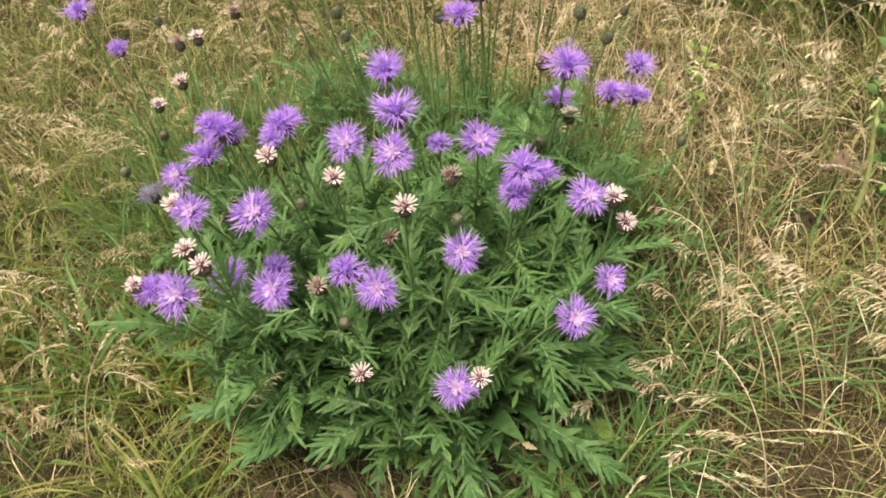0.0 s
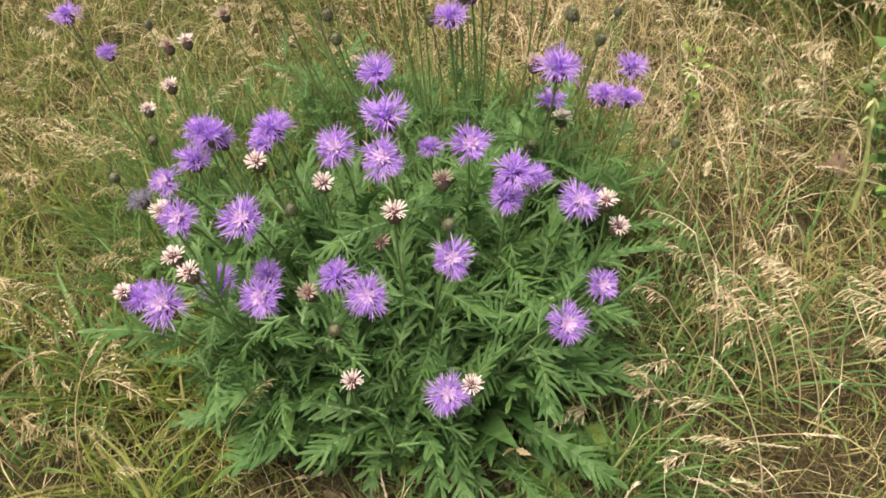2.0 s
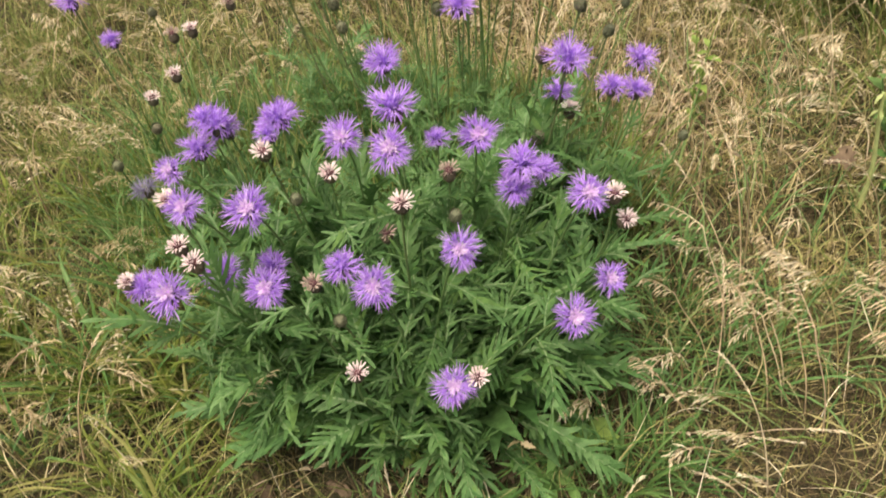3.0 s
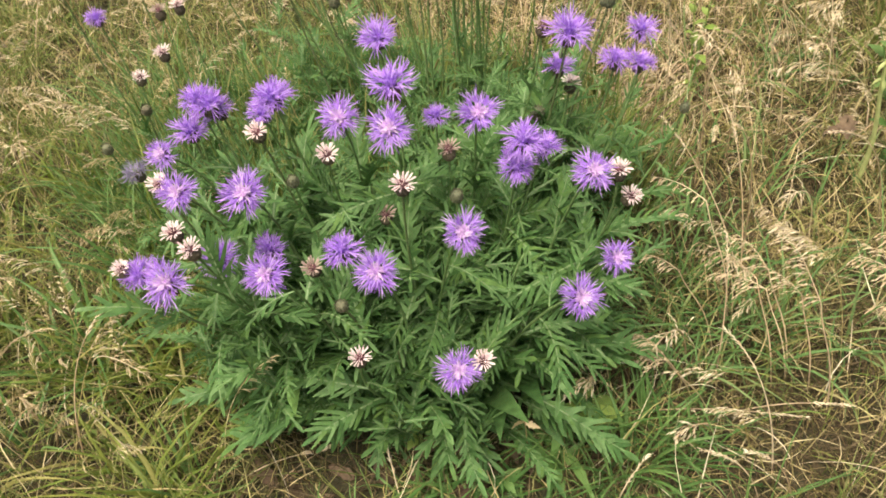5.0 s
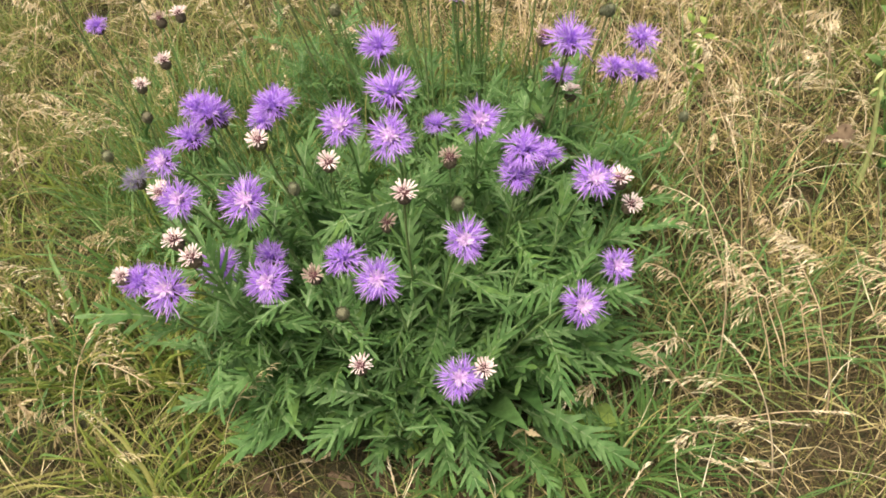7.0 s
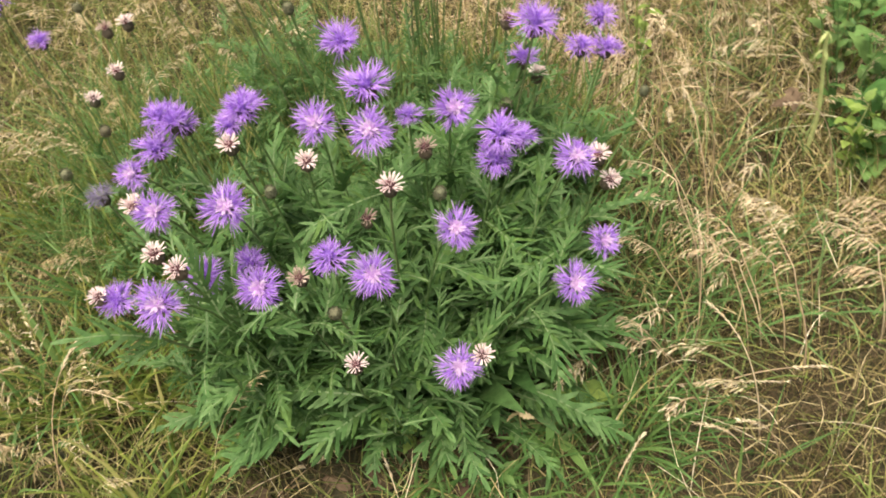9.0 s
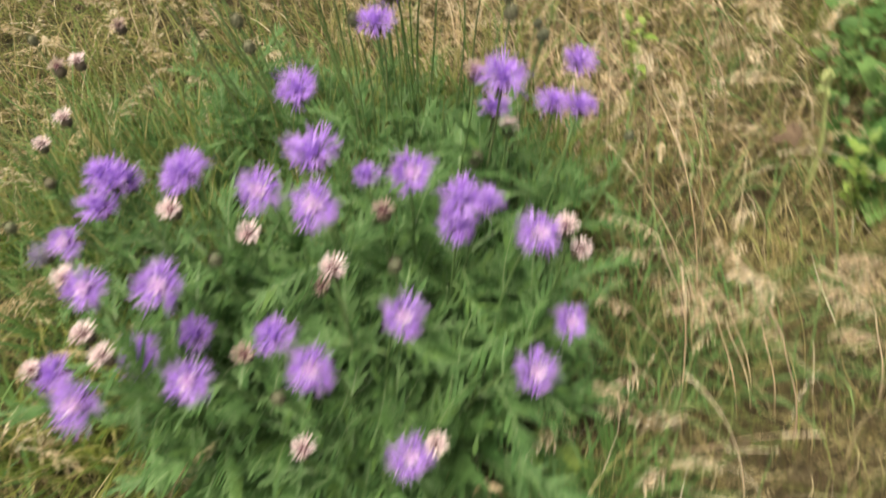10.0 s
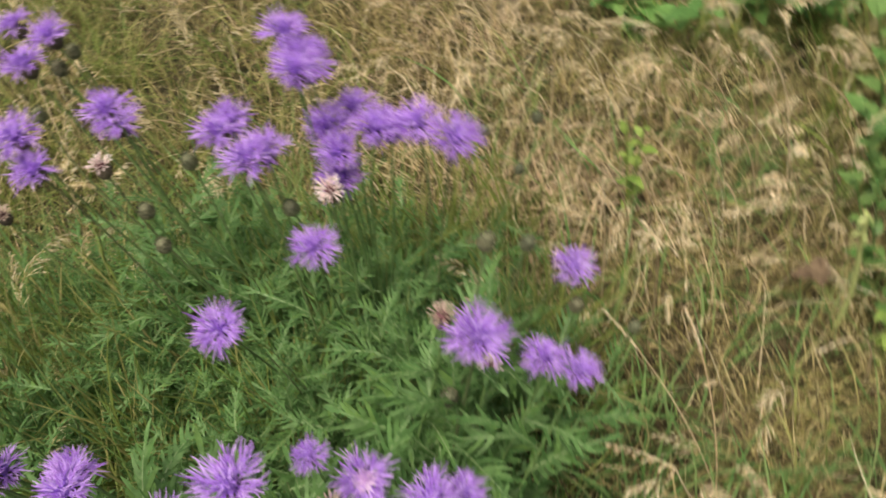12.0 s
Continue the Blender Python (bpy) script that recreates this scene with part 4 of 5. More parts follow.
def seeding_grass(name, count, x0, x1, y0, y1, share, seed, label, husk, big=0.85):
    """Many small nodding stalks, joined, each a copy of one of the six."""
    rng = np.random.default_rng(seed)
    sets = []
    for ob in STALKS:
        pair = []
        for child in ob.children:
            me = child.data
            co = np.zeros(len(me.vertices) * 3)
            me.vertices.foreach_get("co", co)
            pair.append((co.reshape(-1, 3), [tuple(p.vertices) for p in me.polygons], 1 if child.name.startswith("panicle") else 0))
        sets.append(pair)
    verts, faces, kinds, base = [], [], [], 0
    x, y = rng.uniform(x0, x1, count), rng.uniform(y0, y1, count)
    keep = (rng.random(count) < share(x, y)) & (clump_hole(x, y) > 1.3)
    for px, py in zip(x[keep], y[keep]):
        a, k = rng.uniform(0, 6.283), rng.uniform(0.5, big)
        for co, fs, kind in sets[int(rng.integers(6))]:
            q = co * k
            verts.append(np.stack([q[:, 0] * math.cos(a) - q[:, 1] * math.sin(a) + px, q[:, 0] * math.sin(a) + q[:, 1] * math.cos(a) + py, q[:, 2] + land(px, py)], 1))
            faces += [tuple(base + v for v in f) for f in fs]
            kinds += [kind] * len(fs)
            base += len(co)
    me = bpy.data.meshes.new(name)
    me.from_pydata(np.concatenate(verts).tolist(), [], faces)
    me.materials.append(M_STRAW)
    me.materials.append(husk)
    me.polygons.foreach_set("material_index", kinds)
    me.update()
    tagged(new(name, me), label, "grass", kind="stuff")


seeding_grass("nodding_grass", 370, -1.3, 1.6, -0.35, 1.7, lambda x, y: patchy(x, y, 3.5, 12.0) * (1 - 0.6 * soft(-y, 0.05, 0.3)), 21, "small nodding seed heads among the dry grass", M_SEED)
seeding_grass("tan_seed_grass", 310, -1.25, -0.22, -0.35, 1.2, lambda x, y: patchy(x, y, 4.0, 22.0), 23, "tan seed heads nodding over the grass", M_HUSK, 0.75)
seeding_grass("tan_seed_grass", 165, 0.40, 1.25, -0.15, 1.3, lambda x, y: patchy(x, y, 4.0, 25.0) * (0.3 + 0.7 * soft(y, 0.1, 0.35)), 24, "pale seed heads nodding over the grass", M_SEED, 0.75)


# ---- single stalks that stand out ----
def landmark(style, base, tip, bow=0.10, head=0.42, husk=M_SEED):
    """A stalk that bows from its foot to its tip; a spike carries its spikelets close, a plume on drooping side branches."""
    r = random.Random(int(1000 * (base[0] + 3 * base[1])))
    root = tagged(new("grass_stalk"), "dry grass stalk with a narrow pale spike" if style == "spike" else "dry grass stalk with a drooping straw-coloured plume", "grass stalk", group="seeding grass stalks")
    root.location = (base[0], base[1], land(base[0], base[1]))
    end = Vector((tip[0] - base[0], tip[1] - base[1], tip[2]))
    mid = Vector((end.x * 0.35, end.y * 0.35, end.z * 0.78 + bow * (0.3 if style == "spike" else 1.0)))
    count = 16
    pts = [mid * (2 * t * (1 - t)) + end * t * t + Vector((0, 0, -0.004)) * (1 - t) for t in (i / count for i in range(count + 1))]
    culm, spikelets = Shape(), Shape()
    culm.tube(pts, [0.0013 * (1.15 - 0.045 * i) for i in range(count + 1)], 4)
    total = 26 if style == "spike" else 12
    for n in range(total):
        t = 1 - head * (1 - n / total)
        i = min(count - 1, int(t * count))
        b = pts[i].lerp(pts[i + 1], t * count - i)
        along = (pts[i + 1] - pts[i]).normalized()
        a = n * 2.4 + r.uniform(-0.4, 0.4)
        out = (Matrix.Rotation(a, 3, along) @ along.orthogonal()).normalized()
        if style == "spike":
            chains = [(b, (along + out * 0.38).normalized())]
        else:
            chains, d, q0 = [], (along * 0.8 + out * 0.9 + Vector((0, 0, 0.15))).normalized(), b
            ln = r.uniform(0.016, 0.036) * (1.15 - 0.7 * n / total)
            for _ in range(4):
                q1 = q0 + d * ln / 4
                culm.strip([q0, q1], [0.0006, 0.0005], d.orthogonal().normalized())
                chains += [(q0.lerp(q1, r.random()), (d + Vector((r.uniform(-0.35, 0.35), r.uniform(-0.35, 0.35), r.uniform(-0.5, 0.0)))).normalized()) for _ in range(r.choice((1, 1, 2)))]
                q0, d = q1, (d + Vector((0, 0, -0.38))).normalized()
        for o, w in chains:
            l2 = r.uniform(0.007, 0.012)
            ac = Matrix.Rotation(r.uniform(0, 3.14), 3, w) @ w.orthogonal().normalized()
            spikelets.ribbon([o, o + w * l2 * 0.45, o + w * l2 - Vector((0, 0, 0.0015))], [0.0008, 0.0021, 0.0003], ac, 0.4)
    part("culm", culm.mesh("culm", M_BLEACHED), root)
    part("panicle", spikelets.mesh("panicle", husk), root)


def feather(base, neck, tip, fall=(-0.8, -0.25, -0.5), total=17, reach=0.036, husk=M_PLUME):
    """A stalk whose nodding plume, from neck to tip, trails comb-like branches to one side."""
    r = random.Random(int(1000 * (tip[0] + 3 * tip[1])))
    root = tagged(new("grass_stalk"), "dry grass stalk with a large one-sided pale plume", "grass stalk", group="seeding grass stalks")
    foot = Vector((base[0], base[1], land(base[0], base[1])))
    root.location = foot
    n0, n1 = Vector(neck) - foot, Vector(tip) - foot
    side = Vector(fall).normalized()
    low = [n0 * t + Vector((0, 0, n0.z * 0.25)) * math.sin(math.pi * t) * (1 - t) + Vector((0, 0, -0.004)) * (1 - t) for t in (i / 8 for i in range(9))]
    sag = (n1 - n0).length * 0.12
    high = [n0.lerp(n1, t) + Vector((0, 0, sag)) * math.sin(math.pi * t) for t in (i / 10 for i in range(1, 11))]
    culm, spikelets = Shape(), Shape()
    culm.tube(low + high, [0.0013 * (1.1 - 0.045 * i) for i in range(19)], 4)
    spine = [low[-1]] + high
    for n in range(total):
        t = (n + r.random() * 0.6) / total * 9.9
        i = int(t)
        q0 = spine[i].lerp(spine[i + 1], t - i)
        along = (spine[i + 1] - spine[i]).normalized()
        across = along.cross(side).normalized()
        d = (along * r.uniform(0.5, 1.0) + side * r.uniform(0.1, 0.8) + across * r.uniform(-0.85, 0.85)).normalized()
        ln = reach * (1.1 - 0.05 * t) * r.uniform(0.5, 1.35)
        for k in range(6):
            q1 = q0 + d * ln / 6
            culm.strip([q0, q1], [0.0006, 0.0005], d.orthogonal().normalized())
            for _ in range(r.choice((0, 1)) if k < 2 else r.choice((1, 1, 2))):
                w = (d + Vector((r.uniform(-0.3, 0.3), r.uniform(-0.3, 0.3), r.uniform(-0.3, 0.2)))).normalized()
                o = q0.lerp(q1, r.random())
                l2 = r.uniform(0.006, 0.0105)
                ac = Matrix.Rotation(r.uniform(0, 3.14), 3, w) @ w.orthogonal().normalized()
                spikelets.ribbon([o, o + w * l2 * 0.45, o + w * l2], [0.0008, 0.0019, 0.0003], ac, 0.4)
            q0, d = q1, (d + side * r.uniform(0.0, 0.22) + across * r.uniform(-0.15, 0.15) + Vector((0, 0, -0.27))).normalized()
    part("culm", culm.mesh("culm", M_BLEACHED), root)
    part("panicle", spikelets.mesh("panicle", husk), root)


feather((0.700, -0.318), (0.644, -0.262, 0.25), (0.610, -0.100, 0.285), total=32)
feather((0.633, -0.256), (0.600, -0.165, 0.19), (0.531, -0.088, 0.20))
feather((0.660, -0.250), (0.612, -0.180, 0.18), (0.550, -0.130, 0.17))
feather((0.670, -0.230), (0.618, -0.160, 0.20), (0.590, -0.098, 0.215), total=12)
feather((0.690, -0.270), (0.655, -0.205, 0.19), (0.612, -0.150, 0.20), total=12)
feather((0.852, -0.290), (0.805, -0.235, 0.21), (0.744, -0.175, 0.23), total=20)
feather((0.870, -0.270), (0.830, -0.225, 0.22), (0.785, -0.150, 0.25), total=18)
feather((0.850, -0.310), (0.812, -0.270, 0.18), (0.760, -0.237, 0.19))
feather((0.930, -0.250), (0.880, -0.200, 0.22), (0.820, -0.140, 0.23))
feather((0.520, -0.300), (0.445, -0.278, 0.15), (0.397, -0.240, 0.19), (-0.5, 0.1, -0.8), total=18)
feather((0.500, -0.270), (0.440, -0.255, 0.14), (0.402, -0.258, 0.15), (-0.5, 0.1, -0.8), total=12)
feather((0.560, -0.180), (0.472, -0.165, 0.235), (0.427, -0.140, 0.25), total=9, reach=0.02)
feather((0.600, -0.130), (0.525, -0.092, 0.30), (0.453, -0.048, 0.32), total=9, reach=0.015)
landmark("spike", (0.645, -0.060), (0.619, 0.105, 0.30), 0.02, 0.25)
landmark("spike", (0.545, -0.235), (0.556, -0.120, 0.24), 0.02, 0.35)
landmark("spike", (0.953, 0.061), (0.735, -0.010, 0.34), 0.12, 0.3)
landmark("spike", (0.671, 0.007), (0.563, -0.045, 0.40), head=0.15)
landmark("spike", (0.610, 0.644), (0.616, 0.639, 0.36), 0.05, 0.32, M_PLUME)
landmark("spike", (0.964, 0.539), (0.770, 0.542, 0.36), 0.05, 0.32, M_PLUME)
landmark("plume", (0.977, 0.491), (0.825, 0.521, 0.38), 0.05, 0.32, M_PLUME)
landmark("spike", (0.997, 0.421), (0.880, 0.465, 0.40), 0.05, 0.32, M_PLUME)
landmark("spike", (1.024, 0.440), (0.852, 0.467, 0.36), 0.05, 0.32, M_PLUME)
landmark("spike", (0.906, 0.472), (0.752, 0.466, 0.30), 0.05, 0.32, M_PLUME)
landmark("plume", (0.946, 0.429), (0.775, 0.426, 0.32), 0.05, 0.32, M_PLUME)
landmark("spike", (0.748, 0.596), (0.591, 0.504, 0.26), 0.05, 0.32, M_PLUME)
landmark("spike", (0.691, 0.392), (0.604, 0.393, 0.28), 0.05, 0.32, M_PLUME)
landmark("plume", (1.005, 0.393), (0.829, 0.277, 0.28), 0.05, 0.32, M_PLUME)
landmark("spike", (0.850, 0.398), (0.715, 0.382, 0.26), 0.05, 0.32, M_PLUME)
landmark("spike", (1.163, 0.426), (0.955, 0.450, 0.34), 0.05, 0.32, M_PLUME)
landmark("spike", (0.602, 0.371), (0.575, 0.376, 0.27), 0.05, 0.32, M_PLUME)
landmark("spike", (0.703, 0.362), (0.669, 0.376, 0.26), 0.05, 0.32, M_PLUME)
landmark("spike", (0.859, 0.326), (0.797, 0.343, 0.24), 0.05, 0.32, M_PLUME)
landmark("plume", (0.919, 0.653), (0.717, 0.554, 0.30), 0.05, 0.32, M_PLUME)
landmark("spike", (0.981, 0.611), (0.782, 0.543, 0.28), 0.05, 0.32, M_PLUME)
landmark("spike", (0.610, 0.608), (0.663, 0.573, 0.34), 0.05, 0.32, M_PLUME)
landmark("plume", (1.047, 0.694), (1.081, 0.479, 0.30), 0.05, 0.32, M_PLUME)
landmark("spike", (0.400, 0.215), (0.385, 0.185, 0.44), 0.04, 0.45)
landmark("spike", (0.375, 0.170), (0.345, 0.125, 0.47), 0.04, 0.40)
landmark("spike", (0.600, 0.310), (0.555, 0.275, 0.40), 0.06, 0.35)
landmark("plume", (0.640, 0.200), (0.575, 0.155, 0.42), 0.06, 0.30)
landmark("spike", (0.650, -0.060), (0.535, 0.165, 0.24), 0.02, 0.22)
landmark("plume", (0.810, 0.040), (0.705, 0.000, 0.17), 0.10, 0.35)
landmark("spike", (0.720, 0.260), (0.675, 0.195, 0.21), 0.10, 0.40)
landmark("plume", (0.510, -0.190), (0.415, -0.262, 0.17), 0.08, 0.6)
landmark("spike", (0.586, -0.396), (0.490, -0.300, 0.27), head=0.36)
landmark("spike", (0.597, -0.447), (0.503, -0.427, 0.16))
landmark("plume", (0.517, -0.329), (0.428, -0.369, 0.10), 0.05)
landmark("spike", (0.552, -0.436), (0.449, -0.409, 0.14))
landmark("spike", (0.341, -0.268), (0.647, -0.341, 0.06), 0.12, 0.2)
landmark("spike", (0.520, -0.300), (0.717, -0.335, 0.06), 0.12, 0.25)
landmark("spike", (-0.250, -0.300), (-0.120, -0.285, 0.05), 0.04, 0.1)
landmark("spike", (-0.200, -0.330), (-0.090, -0.275, 0.04), 0.05, 0.1)
landmark("spike", (0.020, -0.390), (0.004, -0.300, 0.10), 0.03, 0.5)
landmark("spike", (0.330, -0.430), (0.380, -0.400, 0.12), 0.05, 0.6)
landmark("plume", (0.370, -0.230), (0.313, -0.279, 0.12), 0.05, 0.5, M_HUSK)
landmark("spike", (-0.685, -0.082), (-0.500, -0.100, 0.20), 0.10, 0.5, M_HUSK)
landmark("spike", (-0.499, -0.246), (-0.378, -0.145, 0.30), head=0.2)
landmark("plume", (-0.517, -0.071), (-0.352, -0.181, 0.16), 0.08, 0.3, M_HUSK)
landmark("plume", (-0.590, -0.150), (-0.537, -0.204, 0.14), 0.08, 0.4, M_HUSK)
landmark("spike", (-0.560, -0.060), (-0.492, -0.139, 0.15), 0.08, 0.5, M_HUSK)
landmark("plume", (-0.744, 0.047), (-0.551, -0.043, 0.25), husk=M_HUSK)
landmark("plume", (-0.741, 0.450), (-0.567, 0.369, 0.25), husk=M_HUSK)
landmark("plume", (-0.680, 0.330), (-0.596, 0.264, 0.25), husk=M_HUSK)


# ---- tufts of fresh grass ----
def tuft(x, y, count, length, material, label, spread=0.035, width=(0.004, 0.0085)):
    """Broad grass blades rising from one foot and arching outwards, their middles folded."""
    r = random.Random(int(1000 * (x + 5 * y)))
    s = Shape()
    for n in range(count):
        a = r.uniform(0, 6.283)
        out = Vector((math.cos(a), math.sin(a), 0))
        across = Vector((-math.sin(a), math.cos(a), 0))
        p = out * spread * r.random() + Vector((0, 0, -0.004))
        ln, lean, bend = length * r.uniform(0.6, 1.1), r.uniform(0.1, 0.6), r.uniform(0.3, 1.6)
        pts = [p.copy()]
        for i in range(7):
            q = lean + bend * (i / 6) ** 1.5
            p = p + (out * math.sin(q) + Vector((0, 0, math.cos(q))) + across * r.uniform(-0.08, 0.08)) * ln / 7
            p.z = max(p.z, 0.012)
            pts.append(p.copy())
        w = r.uniform(*width)
        s.ribbon(pts, [w * 0.7, w * 0.9, w, w, w * 0.9, w * 0.7, w * 0.45, w * 0.05], across, 0.18)
    ob = tagged(new("grass_tuft", s.mesh("grass_tuft", material)), label, "grass tuft", group="tufts of fresh grass")
    ob.location = (x, y, land(x, y))


for x, y, count, length in ((-0.50, -0.03, 20, 0.25), (-0.56, -0.07, 14, 0.22), (-0.60, -0.20, 12, 0.20), (-0.43, 0.11, 12, 0.24), (-0.42, -0.10, 12, 0.22), (-0.30, -0.32, 12, 0.15)):
    tuft(x, y, count, length, M_VERGE, "fresh green grass tuft with broad arching blades")
for x, y, count, length in ((0.37, -0.37, 16, 0.17), (0.41, -0.31, 14, 0.18), (0.47, -0.36, 8, 0.16)):
    tuft(x, y, count, length, M_VERGE, "fresh green grass tuft beside the knapweed", 0.03, (0.003, 0.0065))
for x, y, count, length in ((0.59, -0.13, 26, 0.17), (0.63, -0.17, 12, 0.16), (0.72, 0.13, 10, 0.24), (0.59, 0.24, 10, 0.24), (0.56, 0.04, 12, 0.22), (0.52, -0.05, 12, 0.22)):
    tuft(x, y, count, length, M_MEADOW, "soft olive-green grass tuft among dry straw", 0.04, (0.0025, 0.006))


# ---- broad-leaved weeds ----
def weed(name, label, x, y, height, leaves, size, material, seed, spread=0.5, stems=1, flat=0.3, ratio=0.55):
    r = random.Random(seed)
    root = tagged(new(name), label, "weed")
    root.location = (x, y, land(x, y))
    data = []
    for n in range(3):
        s = ovate(size * (0.85 + 0.2 * n), size * ratio * (1 + 0.15 * n), seed + n)
        data.append(s.mesh("leaf", material))
    for k in range(stems):
        a0 = r.uniform(0, 6.3)
        reach = spread * r.uniform(0.3, 1.0) * height
        pts = [Vector((math.cos(a0) * reach * (i / 8) ** 1.4, math.sin(a0) * reach * (i / 8) ** 1.4, -0.004 + height * r.uniform(0.97, 1.03) * (i / 8))) for i in range(9)]
        s = Shape()
        s.tube(pts, [0.0022 - 0.00015 * i for i in range(9)], 5)
        part("stem", s.mesh("stem", material), root)
        for n in range(leaves):
            t = (n + 1.5) / (leaves + 1.5)
            i = min(7, int(t * 8))
            p = pts[i].lerp(pts[i + 1], t * 8 - i)
            m = Matrix.Translation(p) @ Matrix.Rotation(n * 2.4 + r.uniform(-0.5, 0.5), 4, "Z") @ Matrix.Rotation(r.uniform(-0.2, 0.5) + flat, 4, "X") @ Matrix.Diagonal((r.uniform(0.7, 1.15),) * 3 + (1,))
            part("leaf", r.choice(data), root, m)
    return root


def pale_weed(x, y):
    """A thick pale upright stem with drooping leaves at its top and a lime cluster at its side."""
    r = random.Random(5)
    root = tagged(new("pale_stalked_weed"), "pale lime weed with a thick upright stem", "weed")
    root.location = (x, y, land(x, y))
    pts = [Vector((0.012 * math.sin(i * 0.5), 0.004 * i, -0.004 + 0.034 * i)) for i in range(10)]
    s = Shape()
    s.tube(pts, [0.0052 - 0.0002 * i for i in range(10)], 7)
    part("stem", s.mesh("stem", M_PALE), root)
    big = ovate(0.026, 0.007, 41).mesh("leaf", M_PALE)
    small = ovate(0.030, 0.017, 42).mesh("leaflet", M_LIME)
    for n in range(8):
        m = Matrix.Translation(pts[9 - n // 3]) @ Matrix.Rotation(n * 1.9, 4, "Z") @ Matrix.Rotation(-0.6 - 0.2 * (n % 3), 4, "X")
        part("leaf", big, root, m @ Matrix.Diagonal((r.uniform(0.7, 1.1),) * 3 + (1,)))
    for n in range(12):
        at = Vector((0.035 + r.uniform(-0.02, 0.025), -0.07 + r.uniform(-0.02, 0.02), 0.12 + 0.008 * n))
        m = Matrix.Translation(at) @ Matrix.Rotation(n * 2.4, 4, "Z") @ Matrix.Rotation(r.uniform(0.1, 0.9), 4, "X")
        part("leaflet", small, root, m)
    twig = Shape()
    twig.tube([Vector((0.02, -0.03, -0.004)), Vector((0.03, -0.05, 0.08)), Vector((0.035, -0.07, 0.16)), Vector((0.037, -0.072, 0.215))], [0.0022, 0.002, 0.0016, 0.001], 5)
    part("twig", twig.mesh("twig", M_PALE), root)


pale_weed(0.938, 0.150)
weed("broadleaf_weed", "bright green leafy weed among dry grass", 1.04, 0.10, 0.22, 8, 0.062, M_BROAD, 22, 0.7, 4)
weed("broadleaf_weed", "tall light green leafy weed beside a pale stem", 1.03, 0.20, 0.30, 10, 0.034, M_VERGE, 36, 0.4, 3)
weed("broadleaf_weed", "lime-coloured leafy weed low in dry grass", 0.99, 0.09, 0.16, 9, 0.024, M_LIME, 37, 0.3, 3)
weed("broadleaf_weed", "tall light green leafy weed beside a pale stem", 1.14, 0.38, 0.28, 10, 0.040, M_VERGE, 38, 0.4, 3)
weed("broadleaf_weed", "bright green leafy weed among dry grass", 1.15, 0.28, 0.27, 8, 0.058, M_BROAD, 23, 0.8, 4)
weed("broadleaf_weed", "bright green leafy weed at the meadow's edge", 1.24, 0.52, 0.27, 9, 0.058, M_BROAD, 24, 0.8, 4)
weed("bramble", "low dark green bramble with broad leaves", 0.92, 0.97, 0.22, 13, 0.058, M_BROAD, 25, 1.0, 6, 0.1)
weed("bramble", "low dark green bramble with broad leaves", 1.12, 0.94, 0.24, 13, 0.06, M_BROAD, 26, 1.0, 6, 0.1)
weed("bramble", "low dark green bramble with broad leaves", 1.30, 0.88, 0.22, 13, 0.06, M_BROAD, 27, 1.0, 6, 0.1)
weed("broadleaf_weed", "pale yellow-green weed in dry grass", 0.71, 0.48, 0.26, 10, 0.03, M_LIME, 28, 0.2, 2)
weed("broadleaf_weed", "small light green weed beside the knapweed", 0.335, -0.295, 0.10, 4, 0.040, M_LIME, 29, 0.4, 2, 0.1, 0.6)
weed("broadleaf_weed", "small light green weed in the grass", -0.38, -0.27, 0.05, 4, 0.030, M_BROAD, 30, 0.4, 2, 0.3, 0.45)
weed("broadleaf_weed", "small green weed at the knapweed's foot", 0.17, -0.37, 0.05, 5, 0.034, M_BROAD, 31, 0.4, 3, 0.3, 0.35)
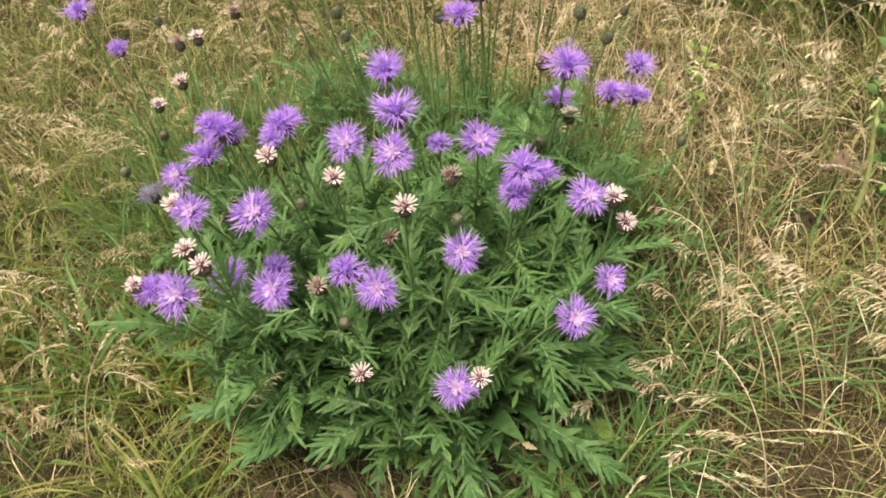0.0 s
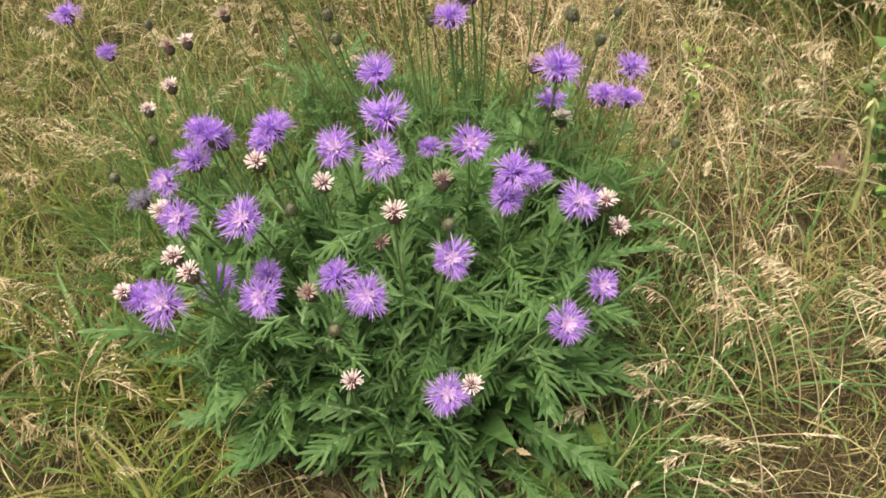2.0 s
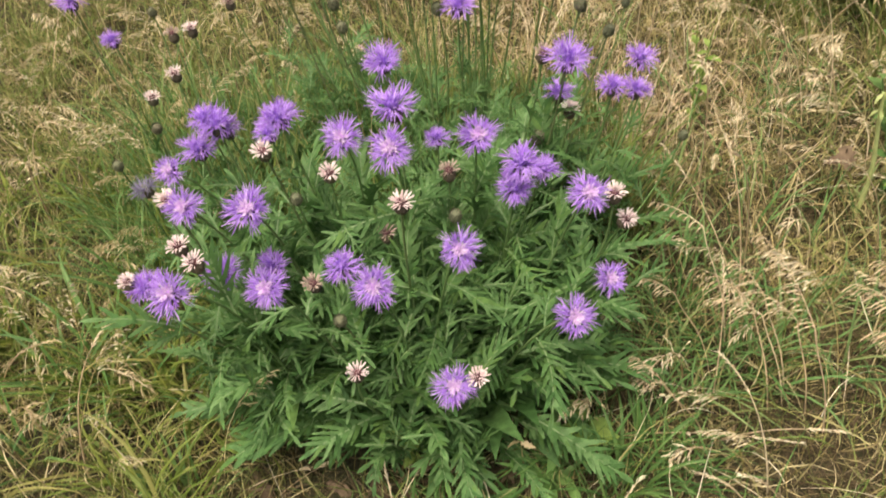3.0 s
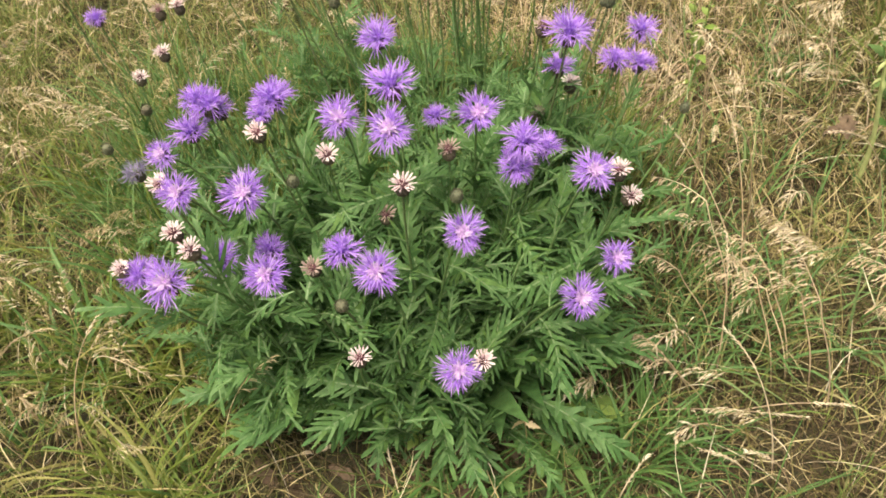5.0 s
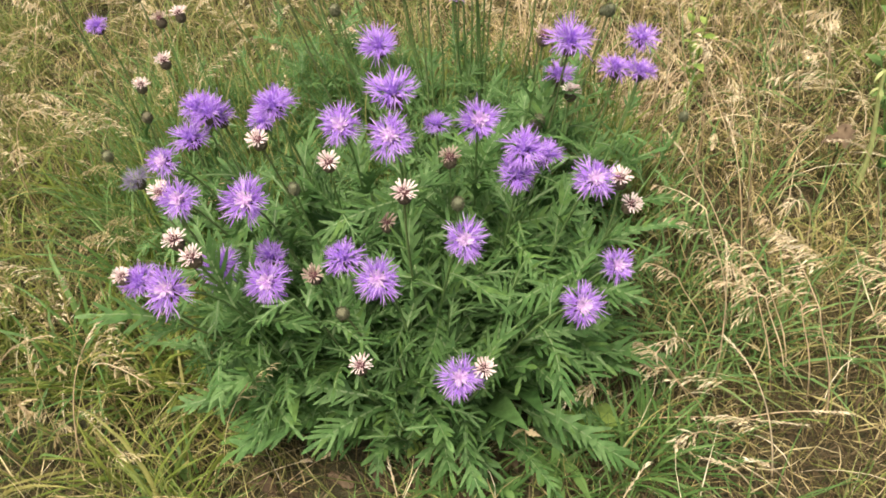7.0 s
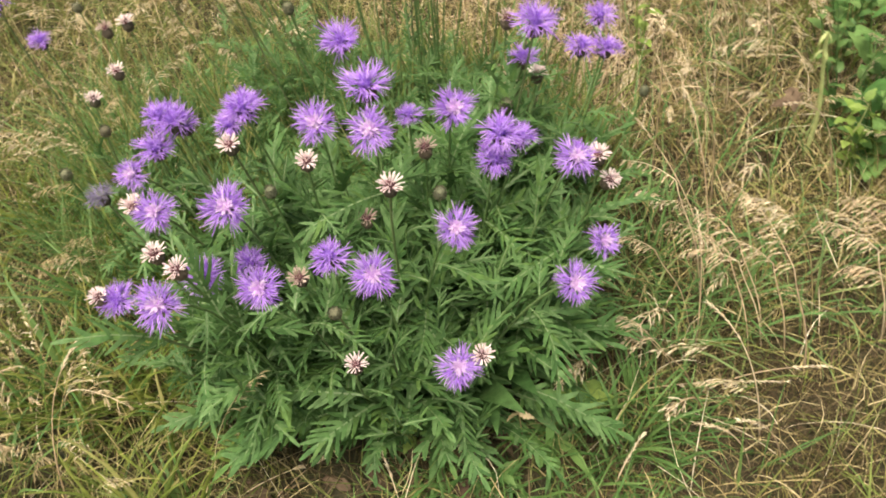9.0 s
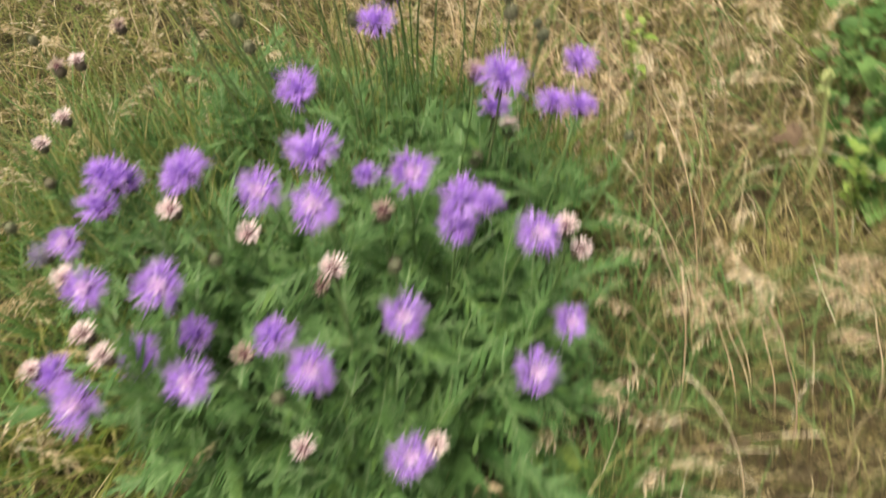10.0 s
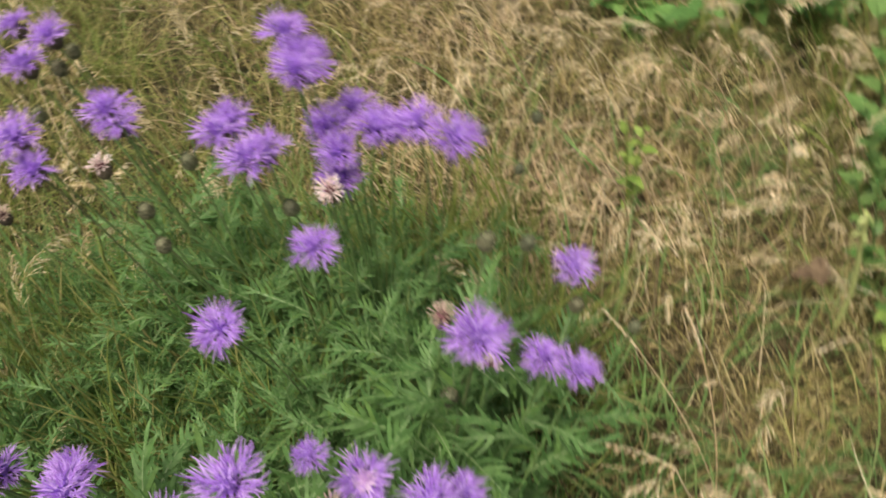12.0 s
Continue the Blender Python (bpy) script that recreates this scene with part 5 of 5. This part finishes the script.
weed("broadleaf_weed", "yellow-green young leaves at the knapweed's foot", 0.060, -0.300, 0.17, 4, 0.030, M_LIME, 33, 0.2, 1)
weed("broadleaf_weed", "strap-leaved green weed at the knapweed's foot", 0.27, -0.35, 0.05, 6, 0.10, M_VERGE, 34, 0.6, 2, 0.5, 0.13)
withered = tagged(new("withered_dock"), "withered reddish-brown leaf on a dry stalk", "dead leaf")
withered.location = (0.918, 0.215, land(0.918, 0.215))
s = Shape()
s.tube([Vector((0, 0, -0.004)), Vector((0.004, 0.004, 0.06)), Vector((0, 0, 0.151))], [0.0016, 0.0014, 0.001], 5)
part("stalk", s.mesh("stalk", M_BROWN), withered)
part("blade", ovate(0.050, 0.034, 5, 0.3).mesh("blade", M_BROWN), withered, pose(0, 0.012, 0.150, -42, 18, 165))
part("blade", ovate(0.040, 0.028, 6).mesh("blade", M_BROWN), withered, pose(0.002, 0, 0.12, -20, 0, 60))

# a curled dry leaf on a stalk in front of the knapweed
curled = tagged(new("curled_leaf"), "dry curled tan leaf on a thin stalk", "dead leaf")
curled.location = (0.216, -0.335, land(0.216, -0.335))
s = Shape()
s.tube([Vector((0, 0, -0.004)), Vector((0.003, 0.006, 0.07)), Vector((0, 0.012, 0.122))], [0.0013, 0.0011, 0.0009], 5)
part("stalk", s.mesh("stalk", M_STRAW), curled)
for turn, tilt in ((10, -30), (120, 15), (235, -10)):
    part("blade", ovate(0.024, 0.010, turn, 0.25).mesh("blade", M_HUSK), curled, pose(0, 0.012, 0.121, tilt, 35, turn))

# dead leaves round the foot of the knapweed
rl = random.Random(9)
litter = [ovate(0.035 + 0.012 * n, 0.014 + 0.005 * n, 50 + n).mesh("dead_leaf", M_BROWN) for n in range(3)]
for n in range(60):
    x, y = rl.uniform(-0.28, 0.32), rl.uniform(-0.43, -0.28)
    ob = tagged(new("dead_leaf", rl.choice(litter)), "dry brown dead leaf on the soil", "dead leaf", group="dead leaves under the knapweed")
    ob.matrix_world = pose(x, y, land(x, y) + 0.012, rl.uniform(-25, 25), rl.uniform(-40, 40), rl.uniform(0, 360))
